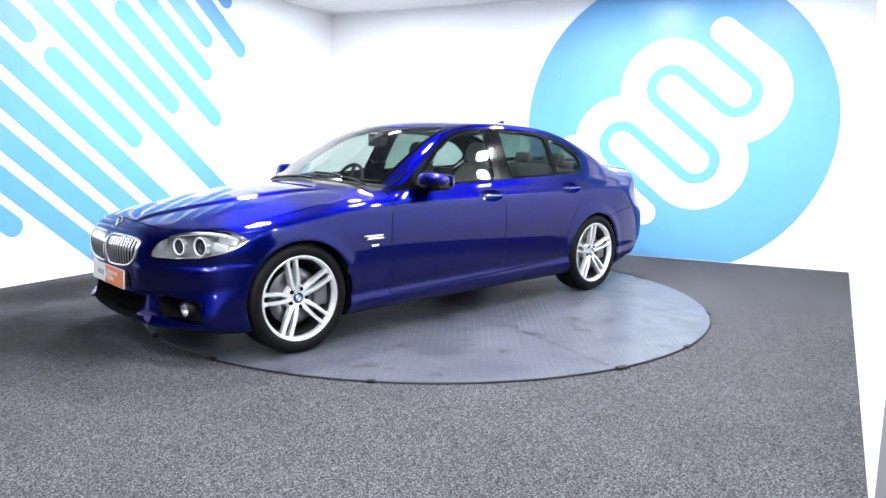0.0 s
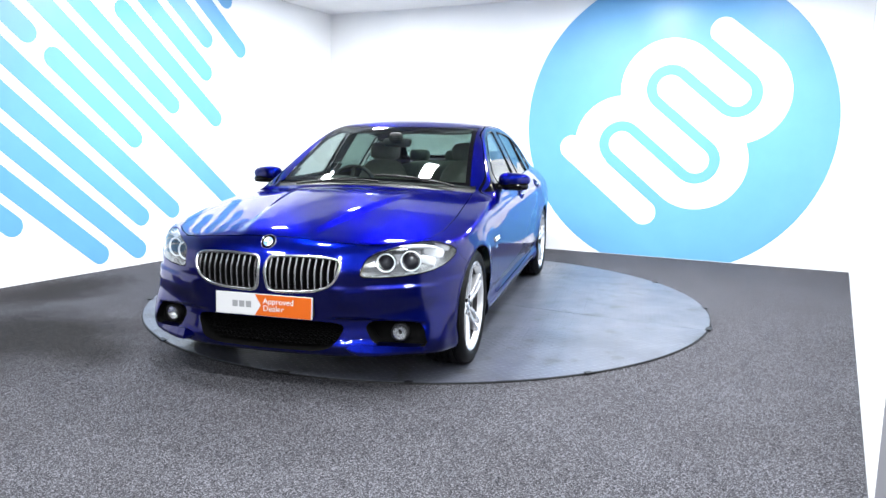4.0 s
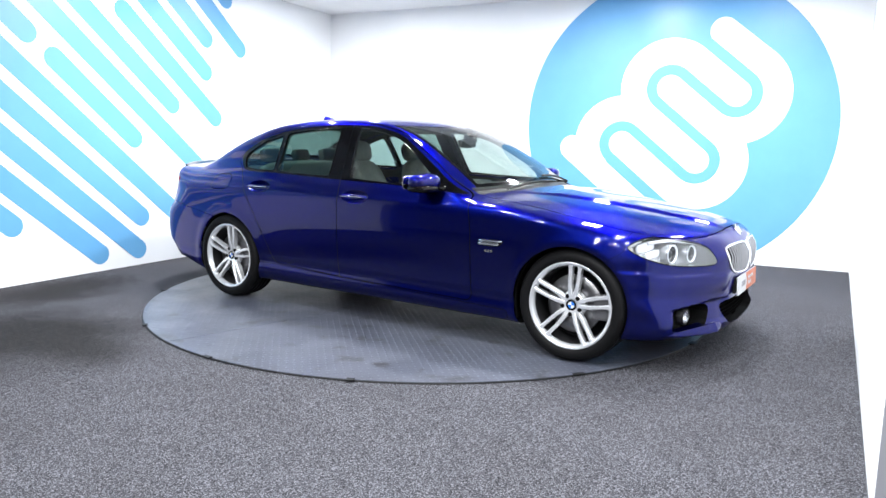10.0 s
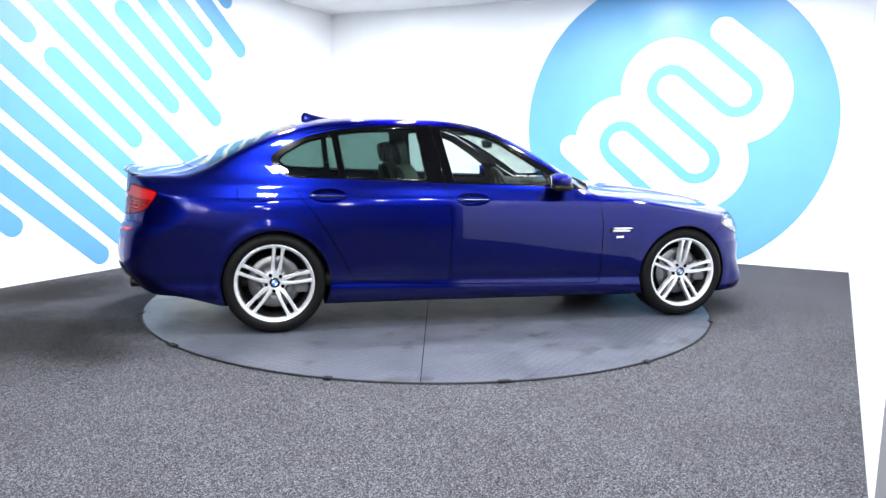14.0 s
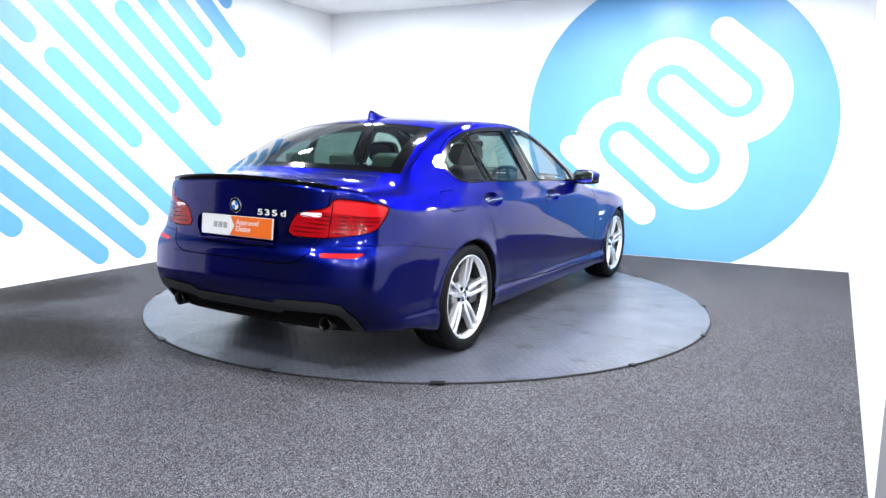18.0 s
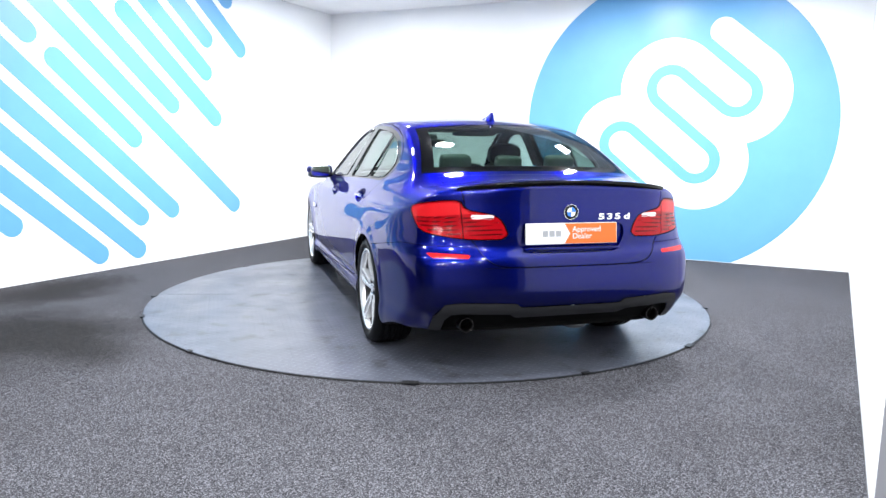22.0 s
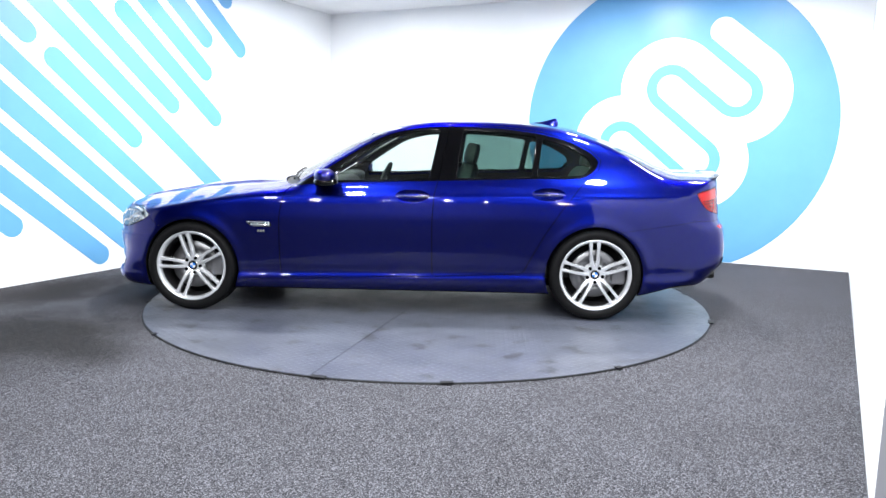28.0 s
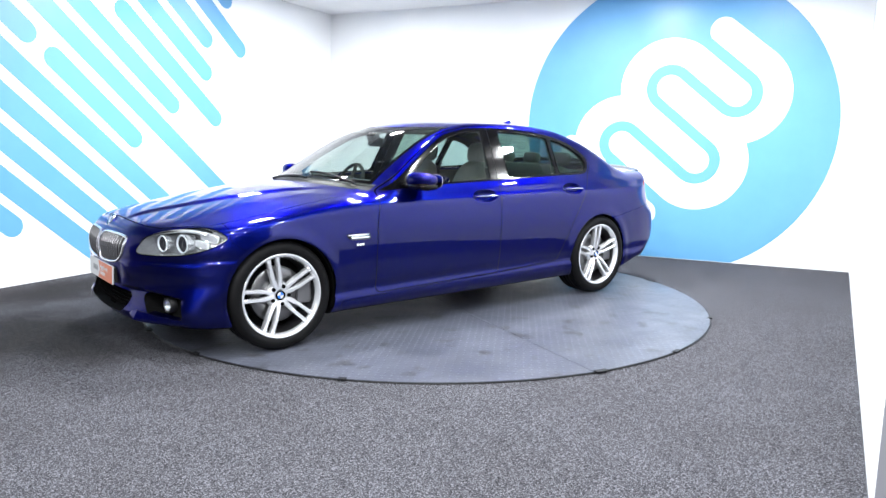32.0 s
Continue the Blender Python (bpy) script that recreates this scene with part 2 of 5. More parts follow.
def box(bm, lo, hi, bevel=0.0, m=None, seg=2):
    c = [(a + b) / 2 for a, b in zip(lo, hi)]
    s = [abs(b - a) for a, b in zip(lo, hi)]
    r = bmesh.ops.create_cube(bm, size=1.0, matrix=Matrix.Translation(c) @ Matrix.Diagonal((*s, 1)))
    vs = r["verts"]
    if bevel:
        es = list({e for v in vs for e in v.link_edges})
        o = bmesh.ops.bevel(bm, geom=es, offset=bevel, segments=seg, affect="EDGES", profile=0.6)
        vs = list({v for f in o["faces"] for v in f.verts} | {v for v in vs if v.is_valid})
        vs = list({v for v0 in vs for e in v0.link_edges for v in e.verts} | set(vs))
    if m is not None:
        bmesh.ops.transform(bm, matrix=m, verts=vs)
    return vs


def cyl(bm, r1, r2, depth, m, seg=32, caps=True):
    return bmesh.ops.create_cone(bm, cap_ends=caps, segments=seg, radius1=r1, radius2=r2, depth=depth, matrix=m)["verts"]


def outline_slab(bm, pts, depth, m):
    """A flat slab with the given 2D outline (x, z), its front at depth towards -y."""
    lo = [bm.verts.new(m @ Vector((x, 0, z))) for x, z in pts]
    hi = [bm.verts.new(m @ Vector((x, -depth, z))) for x, z in pts]
    n = len(pts)
    bm.faces.new(hi)
    for i in range(n):
        j = (i + 1) % n
        bm.faces.new((lo[i], lo[j], hi[j], hi[i]))


def stadium(a, b, r, n=14):
    a, b = Vector(a), Vector(b)
    w = (b - a).normalized() if (b - a).length > 1e-6 else Vector((1, 0))
    base = math.atan2(w.y, w.x)
    out = [(b.x + r * math.cos(base - math.pi / 2 + math.pi * i / n), b.y + r * math.sin(base - math.pi / 2 + math.pi * i / n)) for i in range(n + 1)]
    out += [(a.x + r * math.cos(base + math.pi / 2 + math.pi * i / n), a.y + r * math.sin(base + math.pi / 2 + math.pi * i / n)) for i in range(n + 1)]
    return out


def clip_low(pts, z0, keep_above=True):
    out = []
    s = 1 if keep_above else -1
    for i, p in enumerate(pts):
        q = pts[(i + 1) % len(pts)]
        dp, dq = s * (p[1] - z0), s * (q[1] - z0)
        if dp >= 0:
            out.append(p)
        if dp * dq < 0:
            k = dp / (dp - dq)
            out.append((p[0] + (q[0] - p[0]) * k, z0))
    return out


# ---- the room ----
def wall(name, a, b, label, thick=0.12, mat=None):
    """A wall from a to b on the plan, its room side on the line, the thickness behind it."""
    a, b = Vector(a), Vector(b)
    w = (b - a).normalized()
    out = Vector((w.y, -w.x, 0))
    if (Vector((0, -1.5, 0)) - a).dot(out) > 0:
        out = -out
    lo, hi = FLOOR, CEILING
    q = [a, b, b + out * thick, a + out * thick]
    v = [(p.x, p.y, lo) for p in q] + [(p.x, p.y, hi) for p in q]
    f = [(0, 1, 5, 4), (1, 2, 6, 5), (2, 3, 7, 6), (3, 0, 4, 7), (3, 2, 1, 0), (4, 5, 6, 7)]
    ob = new(name, mesh_of(name, v, f, mat or M_WALL))
    bm = bmesh.new()
    bm.from_mesh(ob.data)
    bmesh.ops.recalc_face_normals(bm, faces=bm.faces)
    bm.to_mesh(ob.data)
    bm.free()
    return tagged(ob, label, "wall", kind="structure")


LEFT_END = LEFT_CORNER + LEFT_WAY * 7.6
RIGHT_END = RIGHT_CORNER + RIGHT_WAY * 5.8
HALL = [LEFT_END, Vector((-8.5, -3.0, 0)), Vector((-8.5, -11.0, 0)), Vector((6.5, -11.0, 0)), Vector((6.5, -4.6, 0)), RIGHT_END]
wall("wall_west", LEFT_END, LEFT_CORNER, "white painted studio wall with blue stripes")
wall("wall_north", LEFT_CORNER - BACK_WAY * 0.12, RIGHT_CORNER + BACK_WAY * 0.12, "white painted studio wall with a large round logo")
wall("wall_east", RIGHT_CORNER, RIGHT_END, "plain white painted studio wall")
# unseen walls added behind the camera; their grey is set for the car's reflections
for k, (a, b) in enumerate(zip(HALL, HALL[1:])):
    wall("wall_hall_%d" % (k + 1), a, b, "unseen plain grey wall added to close the hall", mat=M_SOUTH)

_q = [*HALL, RIGHT_CORNER + Vector((0.4, 0.3, 0)), LEFT_CORNER + Vector((0, 0.4, 0))]
n = len(_q)
floor = new("floor", mesh_of("floor", [(p.x, p.y, FLOOR) for p in _q] + [(p.x, p.y, FLOOR - 0.1) for p in _q],
                             [tuple(range(n)), tuple(range(2 * n - 1, n - 1, -1))] + [(i, n + i, n + (i + 1) % n, (i + 1) % n) for i in range(n)], M_CARPET))
tagged(floor, "speckled dark grey carpet over the studio floor", "floor", kind="structure")
ceil = new("ceiling", mesh_of("ceiling", [(p.x, p.y, CEILING) for p in _q] + [(p.x, p.y, CEILING + 0.1) for p in _q],
                              [tuple(range(n - 1, -1, -1)), tuple(range(n, 2 * n))] + [(i, (i + 1) % n, n + (i + 1) % n, n + i) for i in range(n)], M_CEIL))
tagged(ceil, "dark grey studio ceiling with square panel lamps", "ceiling", kind="structure")

# added pale strips along the two decorated walls; the ceiling beyond is darker for reflections
def ceiling_border(name, a, b, wide):
    w = (b - a).normalized()
    out = Vector((w.y, -w.x, 0))
    if (Vector((0, -1.5, 0)) - a).dot(out) < 0:
        out = -out
    q = [a, b, b + out * wide, a + out * wide]
    v = [(p.x, p.y, CEILING - 0.012) for p in q] + [(p.x, p.y, CEILING) for p in q]
    ob = new(name, mesh_of(name, v, [(0, 1, 2, 3), (7, 6, 5, 4), (0, 4, 5, 1), (1, 5, 6, 2), (2, 6, 7, 3), (3, 7, 4, 0)], M_CEIL_PALE))
    tagged(ob, "added pale ceiling strip along the wall", "ceiling", kind="structure")


ceiling_border("ceiling_border_north", LEFT_CORNER, RIGHT_CORNER, 1.1)
ceiling_border("ceiling_border_west", LEFT_CORNER + LEFT_WAY * 1.12, LEFT_CORNER + LEFT_WAY * 6.5, 1.1)

# frames of the two decorated walls: u along the wall, z up, front towards the room
WEST = Matrix.Translation(LEFT_CORNER) @ Matrix(((-LEFT_WAY.x, LEFT_WAY.y, 0, 0), (-LEFT_WAY.y, -LEFT_WAY.x, 0, 0), (0, 0, 1, 0), (0, 0, 0, 1)))
NORTH = Matrix.Translation(LEFT_CORNER) @ Matrix(((BACK_WAY.x, -BACK_WAY.y, 0, 0), (BACK_WAY.y, BACK_WAY.x, 0, 0), (0, 0, 1, 0), (0, 0, 0, 1)))


def stripe(a, b, r=0.0955):
    pts = clip_low(stadium(a, b, r), FLOOR + 0.01)
    pts = clip_low(pts, CEILING - 0.005, False)
    bm = bmesh.new()
    outline_slab(bm, pts, 0.003, WEST)
    tagged(part("wall_stripe", bm, M_VINYL), "sky blue slanting vinyl stripe with round ends on the white wall", "wall decal", "stripes on the wall")


SLOPE = Vector((0.762, -0.648))
for end, length in (((-4.30, 2.147), 2.2), ((-2.823, 0.523), 4.2), ((-1.914, 0.516), 4.6), ((-2.767, 1.617), 3.0),
                    ((-2.292, 1.993), 2.4), ((-2.268, 2.349), 2.0), ((-1.753, 2.298), 2.2), ((-1.956, 2.815), 1.0), ((-3.22, 0.476), 4.2), ((-3.275, 0.149), 4.6),
                    ((-3.713, 0.151), 4.2), ((-4.54, 0.504), 3.6)):
    e = Vector(end)
    stripe(e - SLOPE * length, e)
stripe((-4.06, 1.955), (-3.259, 1.262))
stripe((-3.322, 2.483), (-2.167, 1.499))


def logo():
    """The round blue sign with its white folded band, in vinyl on the wall."""
    top = empty("wall_logo")
    tagged(top, "large round sky blue sign with a white folded band", "wall decal")
    c, r = Vector((4.548, 1.501)), 1.675
    ring = [(c.x + r * math.cos(a), c.y + r * math.sin(a)) for a in np.linspace(0, 2 * math.pi, 160, endpoint=False)]
    ring = clip_low(clip_low(ring, FLOOR + 0.006), CEILING - 0.005, False)
    bm = bmesh.new()
    outline_slab(bm, ring, 0.003, NORTH)
    part("disc", bm, M_VINYL, top, "sky blue vinyl disc")
    # joints of the boards behind the vinyl
    bm = bmesh.new()
    outline_slab(bm, [(4.78, 2.429), (6.02, 2.419), (6.02, 2.4215), (4.78, 2.4315)], 0.0042, NORTH)
    part("joint", bm, M_JOINT, top, "thin board joint")
    bm = bmesh.new()
    outline_slab(bm, [(5.615, 2.43), (5.6175, 2.43), (5.6175, 2.78), (5.615, 2.78)], 0.0042, NORTH)
    part("joint", bm, M_JOINT, top, "thin board joint")
    bm = bmesh.new()
    outline_slab(bm, [(3.245, 0.72), (3.247, 0.72), (3.247, 2.48), (3.245, 2.48)], 0.0040, NORTH)
    part("joint", bm, M_JOINT, top, "thin board joint")
    # band frame: s along the limbs (down to the east), v across them
    o = Vector((4.026, 1.272))
    s, v = Vector((0.762, -0.648)), Vector((0.648, 0.762))
    pitch, a, b = 0.402, 0.142, 0.116
    def at(ss, vv):
        q = o + s * ss + v * vv * pitch
        return (q.x, q.y)
    def where(x, z):
        d = Vector((x, z)) - o
        return d.dot(s), d.dot(v) / pitch
    u = [-0.024, where(4.837, 1.115)[0], where(4.514, 1.904)[0], where(5.227, 1.856)[0]]
    big = pitch * 1.5 - b / 2
    def white(pts):
        bm = bmesh.new()
        outline_slab(bm, pts, white.depth, NORTH)
        white.depth += 0.0004
        part("band", bm, M_VINYL_WHITE, top, "white vinyl band")
    white.depth = 0.0045
    def half(i, sign):
        vv = i
        return [at(u[i] - sign * big * math.cos(t), vv + big / pitch * math.sin(t)) for t in np.linspace(-math.pi / 2, math.pi / 2, 40)]
    white(stadium(where_pt(3.425, 1.235), where_pt(4.293, 0.503), a))
    white(stadium(where_pt(5.044, 2.507), at(u[3], 4), a))
    for i in range(4):
        white(half(i, 1 if i % 2 == 0 else -1))
    for i in range(3):
        k = a / pitch
        white([at(u[i], i - k), at(u[i + 1], i - k), at(u[i + 1], i + 1 + k), at(u[i], i + 1 + k)])
    # the blue line that folds between the limbs
    line = [at(u[0] + 1.05, -0.5)]
    for i in range(4):
        sign = 1 if i % 2 == 0 else -1
        line += [at(u[i] - sign * pitch / 2 * math.cos(t), i + 0.5 * math.sin(t)) for t in np.linspace(-math.pi / 2, math.pi / 2, 24)]
    line.append(at(u[3] - 0.72, 3.5))
    bm = bmesh.new()
    prev = None
    for k, q in enumerate(line):
        p0, p1 = Vector(line[max(k - 1, 0)]), Vector(line[min(k + 1, len(line) - 1)])
        w = (p1 - p0).normalized()
        nrm = Vector((-w.y, w.x)) * b / 2
        row = [bm.verts.new(NORTH @ Vector((q[0] + nrm.x * e, -0.0085, q[1] + nrm.y * e))) for e in (-1, 1)]
        if prev:
            bm.faces.new((prev[0], prev[1], row[1], row[0]))
        prev = row
    bmesh.ops.recalc_face_normals(bm, faces=bm.faces)
    part("folded_line", bm, M_VINYL, top, "sky blue vinyl line")


def where_pt(x, z):
    return (x, z)


logo()


def panel_light(along, out, watts):
    """A square panel lamp set flush in the ceiling."""
    p = LEFT_CORNER + BACK_WAY * along + Vector((BACK_WAY.y, -BACK_WAY.x, 0)) * out
    turn = math.degrees(math.atan2(BACK_WAY.y, BACK_WAY.x))
    top = empty("ceiling_light")
    top.matrix_basis = pose(p.x, p.y, CEILING, 0, 0, turn)
    bm = bmesh.new()
    for lo, hi in (((-0.12, -0.12, -0.012), (0.12, -0.105, -0.001)), ((-0.12, 0.105, -0.012), (0.12, 0.12, -0.001)), ((-0.12, -0.105, -0.012), (-0.105, 0.105, -0.001)), ((0.105, -0.105, -0.012), (0.12, 0.105, -0.001))):
        box(bm, lo, hi)
    part("frame", bm, M_LAMP_BODY, top, "white metal frame")
    bm = bmesh.new()
    box(bm, (-0.105, -0.105, -0.006), (0.105, 0.105, -0.002))
    part("diffuser", bm, M_LAMP, top, "glowing white diffuser")
    tagged(top, "square white panel lamp set in the ceiling", "ceiling light", "ceiling lights")
    d = bpy.data.lights.new("panel_glow", "AREA")
    d.shape, d.size, d.energy, d.color = "SQUARE", 0.20, watts, (0.94, 0.97, 1.0)
    o = new("panel_glow", d)
    o.matrix_basis = pose(p.x, p.y, CEILING - 0.009, 0, 0, turn)


for spot in PANELS:
    panel_light(*spot)


def turntable():
    """Two half decks of tread plate with a seam between them, in a dark rubber edge."""
    top = empty("turntable")
    tagged(top, "round grey steel turntable set in the carpet", "turntable")
    r, seam, lean = 2.222, 0.0025, radians(77)
    for side in (0, 1):
        bm = bmesh.new()
        arc = [(r * math.cos(t), r * math.sin(t)) for t in np.linspace(0, math.pi, 91)]
        pts = [Vector((x, max(y, seam))) for x, y in arc]
        turn = Matrix.Rotation(lean + math.pi * side, 4, "Z")
        hi = [bm.verts.new(turn @ Vector((p.x, p.y, 0))) for p in pts]
        lo = [bm.verts.new(turn @ Vector((p.x, p.y, -0.008))) for p in pts]
        bm.faces.new(hi)
        for i in range(len(pts)):
            j = (i + 1) % len(pts)
            bm.faces.new((lo[i], lo[j], hi[j], hi[i]))
        part("deck", bm, M_PLATE, top, "grey painted tread plate half deck")
    bm = bmesh.new()
    lathe_z(bm, [(0.0, -0.007), (2.205, -0.007)])
    part("underlay", bm, M_SEAM, top)
    bm = bmesh.new()
    lathe_z(bm, [(2.2225, -0.010), (2.2225, -0.003), (2.229, -0.004), (2.232, -0.0105)])
    part("edge_strip", bm, M_BLACK, top, "black rubber edge strip")
    rng = random.Random(4)
    for k in range(13):
        t = 0.3 + k * 0.4833 + rng.uniform(-0.12, 0.12)
        bm = bmesh.new()
        w = rng.uniform(0.02, 0.05)
        box(bm, (2.210, -w, -0.004), (2.240 + rng.uniform(0, 0.012), w, 0.004), 0.002)
        part("edge_tab", bm, M_BLACK, top, "", at=Matrix.Rotation(t, 4, "Z"))
    return top


def lathe_z(bm, profile, seg=128):
    rows = [[bm.verts.new((q * math.cos(2 * math.pi * i / seg), q * math.sin(2 * math.pi * i / seg), z)) for i in range(seg)] for q, z in profile if q > 0]
    for a, b in zip(rows, rows[1:]):
        for i in range(seg):
            bm.faces.new((a[i], b[i], b[(i + 1) % seg], a[(i + 1) % seg]))
    if profile[0][0] == 0.0:
        bm.faces.new(rows[0])


TURNTABLE = turntable()


# ---- the car's shape: height fields from above, from the side and from both ends, blended ----
def curve(knots):
    """A smooth curve through the knots (monotone in the first number)."""
    xs, ys = np.array([k[0] for k in knots], float), np.array([k[1] for k in knots], float)
    h = np.diff(xs)
    d = np.diff(ys) / h
    m = np.concatenate([[d[0]], (d[:-1] * h[1:] + d[1:] * h[:-1]) / (h[1:] + h[:-1]), [d[-1]]])
    def f(x):
        x = np.clip(x, xs[0], xs[-1])
        i = np.clip(np.searchsorted(xs, x) - 1, 0, len(xs) - 2)
        t = (x - xs[i]) / h[i]
        return ((2 * t**3 - 3 * t**2 + 1) * ys[i] + (t**3 - 2 * t**2 + t) * h[i] * m[i]
                + (-2 * t**3 + 3 * t**2) * ys[i + 1] + (t**3 - t**2) * h[i] * m[i + 1])
    return f


def ramp01(x, a, b):
    t = np.clip((x - a) / (b - a), 0, 1)
    return t * t * (3 - 2 * t)


top_line = curve([(-2.70, 1.045), (-2.56, 1.05), (-2.45, 1.062), (-2.30, 1.072), (-2.17, 1.082), (-2.06, 1.118), (-1.86, 1.216), (-1.66, 1.302), (-1.485, 1.360),
                  (-1.33, 1.400), (-1.0, 1.442), (-0.75, 1.452), (-0.5, 1.452), (-0.22, 1.443), (0.014, 1.406), (0.277, 1.316), (0.434, 1.240),
                  (0.623, 1.141), (0.80, 1.040), (0.90, 0.984), (0.98, 0.966), (1.2, 0.950), (1.5, 0.914), (1.8, 0.866), (2.05, 0.818), (2.20, 0.778), (2.30, 0.735), (2.45, 0.66)])
plan_bow = curve([(-2.7, -0.10), (-2.3, -0.20), (-2.0, -0.28), (-1.4, -0.18), (-0.6, 0.0), (0.0, 0.12), (0.3, 0.20), (0.6, 0.25), (0.95, 0.28), (1.3, 0.20), (2.5, 0.12)])
crown = curve([(-2.6, 0.07), (-2.1, 0.10), (-1.6, 0.12), (-0.5, 0.105), (0.1, 0.095), (0.6, 0.075), (1.0, 0.075), (1.6, 0.105), (2.3, 0.14)])
low_plan = curve([(-2.7, 0.76), (-2.45, 0.825), (-2.1, 0.887), (-1.6, 0.917), (-1.0, 0.925), (0.0, 0.930), (1.0, 0.934), (1.5, 0.926), (1.8, 0.897), (2.0, 0.863), (2.3, 0.79), (2.5, 0.74)])
high_plan = curve([(-2.7, 0.70), (-2.4, 0.765), (-2.1, 0.805), (-1.6, 0.870), (-1.0, 0.915), (-0.3, 0.930), (0.3, 0.925), (0.8, 0.915), (1.6, 0.91), (2.5, 0.80)])
side_line = curve([(0.05, -0.10), (0.14, -0.075), (0.19, -0.045), (0.235, -0.025), (0.275, -0.022), (0.32, -0.032), (0.38, -0.020), (0.46, -0.011), (0.56, -0.004), (0.66, 0.0), (0.72, -0.0005), (0.78, -0.0050), (0.860, -0.0155), (0.874, -0.0195),
                   (0.90, -0.035), (0.95, -0.062), (1.00, -0.098), (1.06, -0.135), (1.15, -0.184), (1.25, -0.240), (1.35, -0.302), (1.45, -0.372), (1.6, -0.49)])
nose_line = curve([(0.05, 2.13), (0.15, 2.20), (0.20, 2.255), (0.25, 2.272), (0.35, 2.262), (0.42, 2.262), (0.50, 2.272), (0.58, 2.282), (0.64, 2.278), (0.68, 2.258), (0.72, 2.235), (0.77, 2.195), (0.85, 2.10), (1.0, 1.8)])
nose_plan = curve([(0.0, 0.0), (0.2, 0.010), (0.4, 0.050), (0.5, 0.105), (0.6, 0.175), (0.7, 0.262), (0.78, 0.345), (0.84, 0.43), (0.9, 0.56), (1.0, 0.9)])
tail_line = curve([(0.05, -2.24), (0.20, -2.33), (0.28, -2.405), (0.34, -2.455), (0.40, -2.506), (0.48, -2.530), (0.60, -2.525), (0.68, -2.512), (0.72, -2.490), (0.80, -2.483), (0.90, -2.476), (0.98, -2.469), (1.03, -2.470), (1.07, -2.48), (1.2, -2.49)])
tail_plan = curve([(0.0, 0.0), (0.25, 0.004), (0.4, 0.016), (0.5, 0.036), (0.6, 0.076), (0.7, 0.136), (0.76, 0.184), (0.80, 0.238), (0.84, 0.33), (1.0, 0.9)])
WHEELS = (1.484, -1.484)
WHEEL_Z = 0.336


def body_field(x, y, z):
    """Below zero inside the car's body, about metres."""
    ay = np.sqrt(y * y + 1e-6)
    xs = x + plan_bow(x) * ay**2
    h = top_line(xs) - crown(x) * ay**2
    # the raised middle of the bonnet, spreading towards the windscreen
    edge = 0.17 + 0.20 * (2.15 - x)
    h = h + 0.013 * (1 - ramp01(ay, edge - 0.012, edge + 0.055)) * ramp01(x, 0.85, 1.15) * (1 - ramp01(x, 2.05, 2.25)) - 0.005 * ramp01(x, 0.85, 1.15)
    f_top = (z - h) * 0.9
    zt = z + 0.012 * (x - 0.2)
    mix = ramp01(z, 0.80, 1.15)
    width = low_plan(x) * (1 - mix) + high_plan(x) * mix + side_line(zt) * (1 - (0.75 * ramp01(x, 1.60, 1.85) + 0.6 * ramp01(-x, 1.60, 1.90)) * (1 - ramp01(z, 0.35, 0.6)))
    for wx in WHEELS:
        r = np.sqrt((x - wx) ** 2 + (z - WHEEL_Z) ** 2)
        width = width + 0.012 * np.exp(-((r - 0.36) / 0.05) ** 2) + 0.004 * np.exp(-((r - 0.44) / 0.10) ** 2)
    f_side = ay - width
    # a shelf below the headlights, and an undercut from the plate to the fog lamps
    shelf = 0.548 + 0.05 * np.maximum(ay - 0.5, 0) + 0.05 * np.maximum(0.44 - ay, 0) - z
    ledge = 0.017 * ramp01(shelf, -0.004, 0.014) * (1 - ramp01(shelf, 0.05, 0.15)) * ramp01(ay, 0.33, 0.43)
    cut = 0.400 - 0.13 * np.maximum(ay - 0.52, 0) - z
    ledge = ledge - 0.020 * ramp01(cut, 0.0, 0.016) * (1 - ramp01(cut, 0.11, 0.15)) * ramp01(ay, 0.30, 0.42) * (1 - ramp01(ay, 0.74, 0.80))
    f_nose = x - (nose_line(z) - nose_plan(ay) * (0.60 + 0.25 * ramp01(z, 0.28, 0.60)) + ledge)
    f_tail = (tail_line(z) + tail_plan(ay) * (0.62 + 0.38 * ramp01(z, 0.60, 0.90))) - x
    low = 0.175 + 0.085 * ramp01(-x, 1.72, 2.15) + 0.015 * ramp01(x, 1.8, 2.1)
    f_low = low - z
    k = 0.014
    stack = np.stack([f_top, f_side, f_nose, f_tail, f_low])
    top = stack.max(0)
    return top + k * np.log(np.exp((stack - top) / k).sum(0))


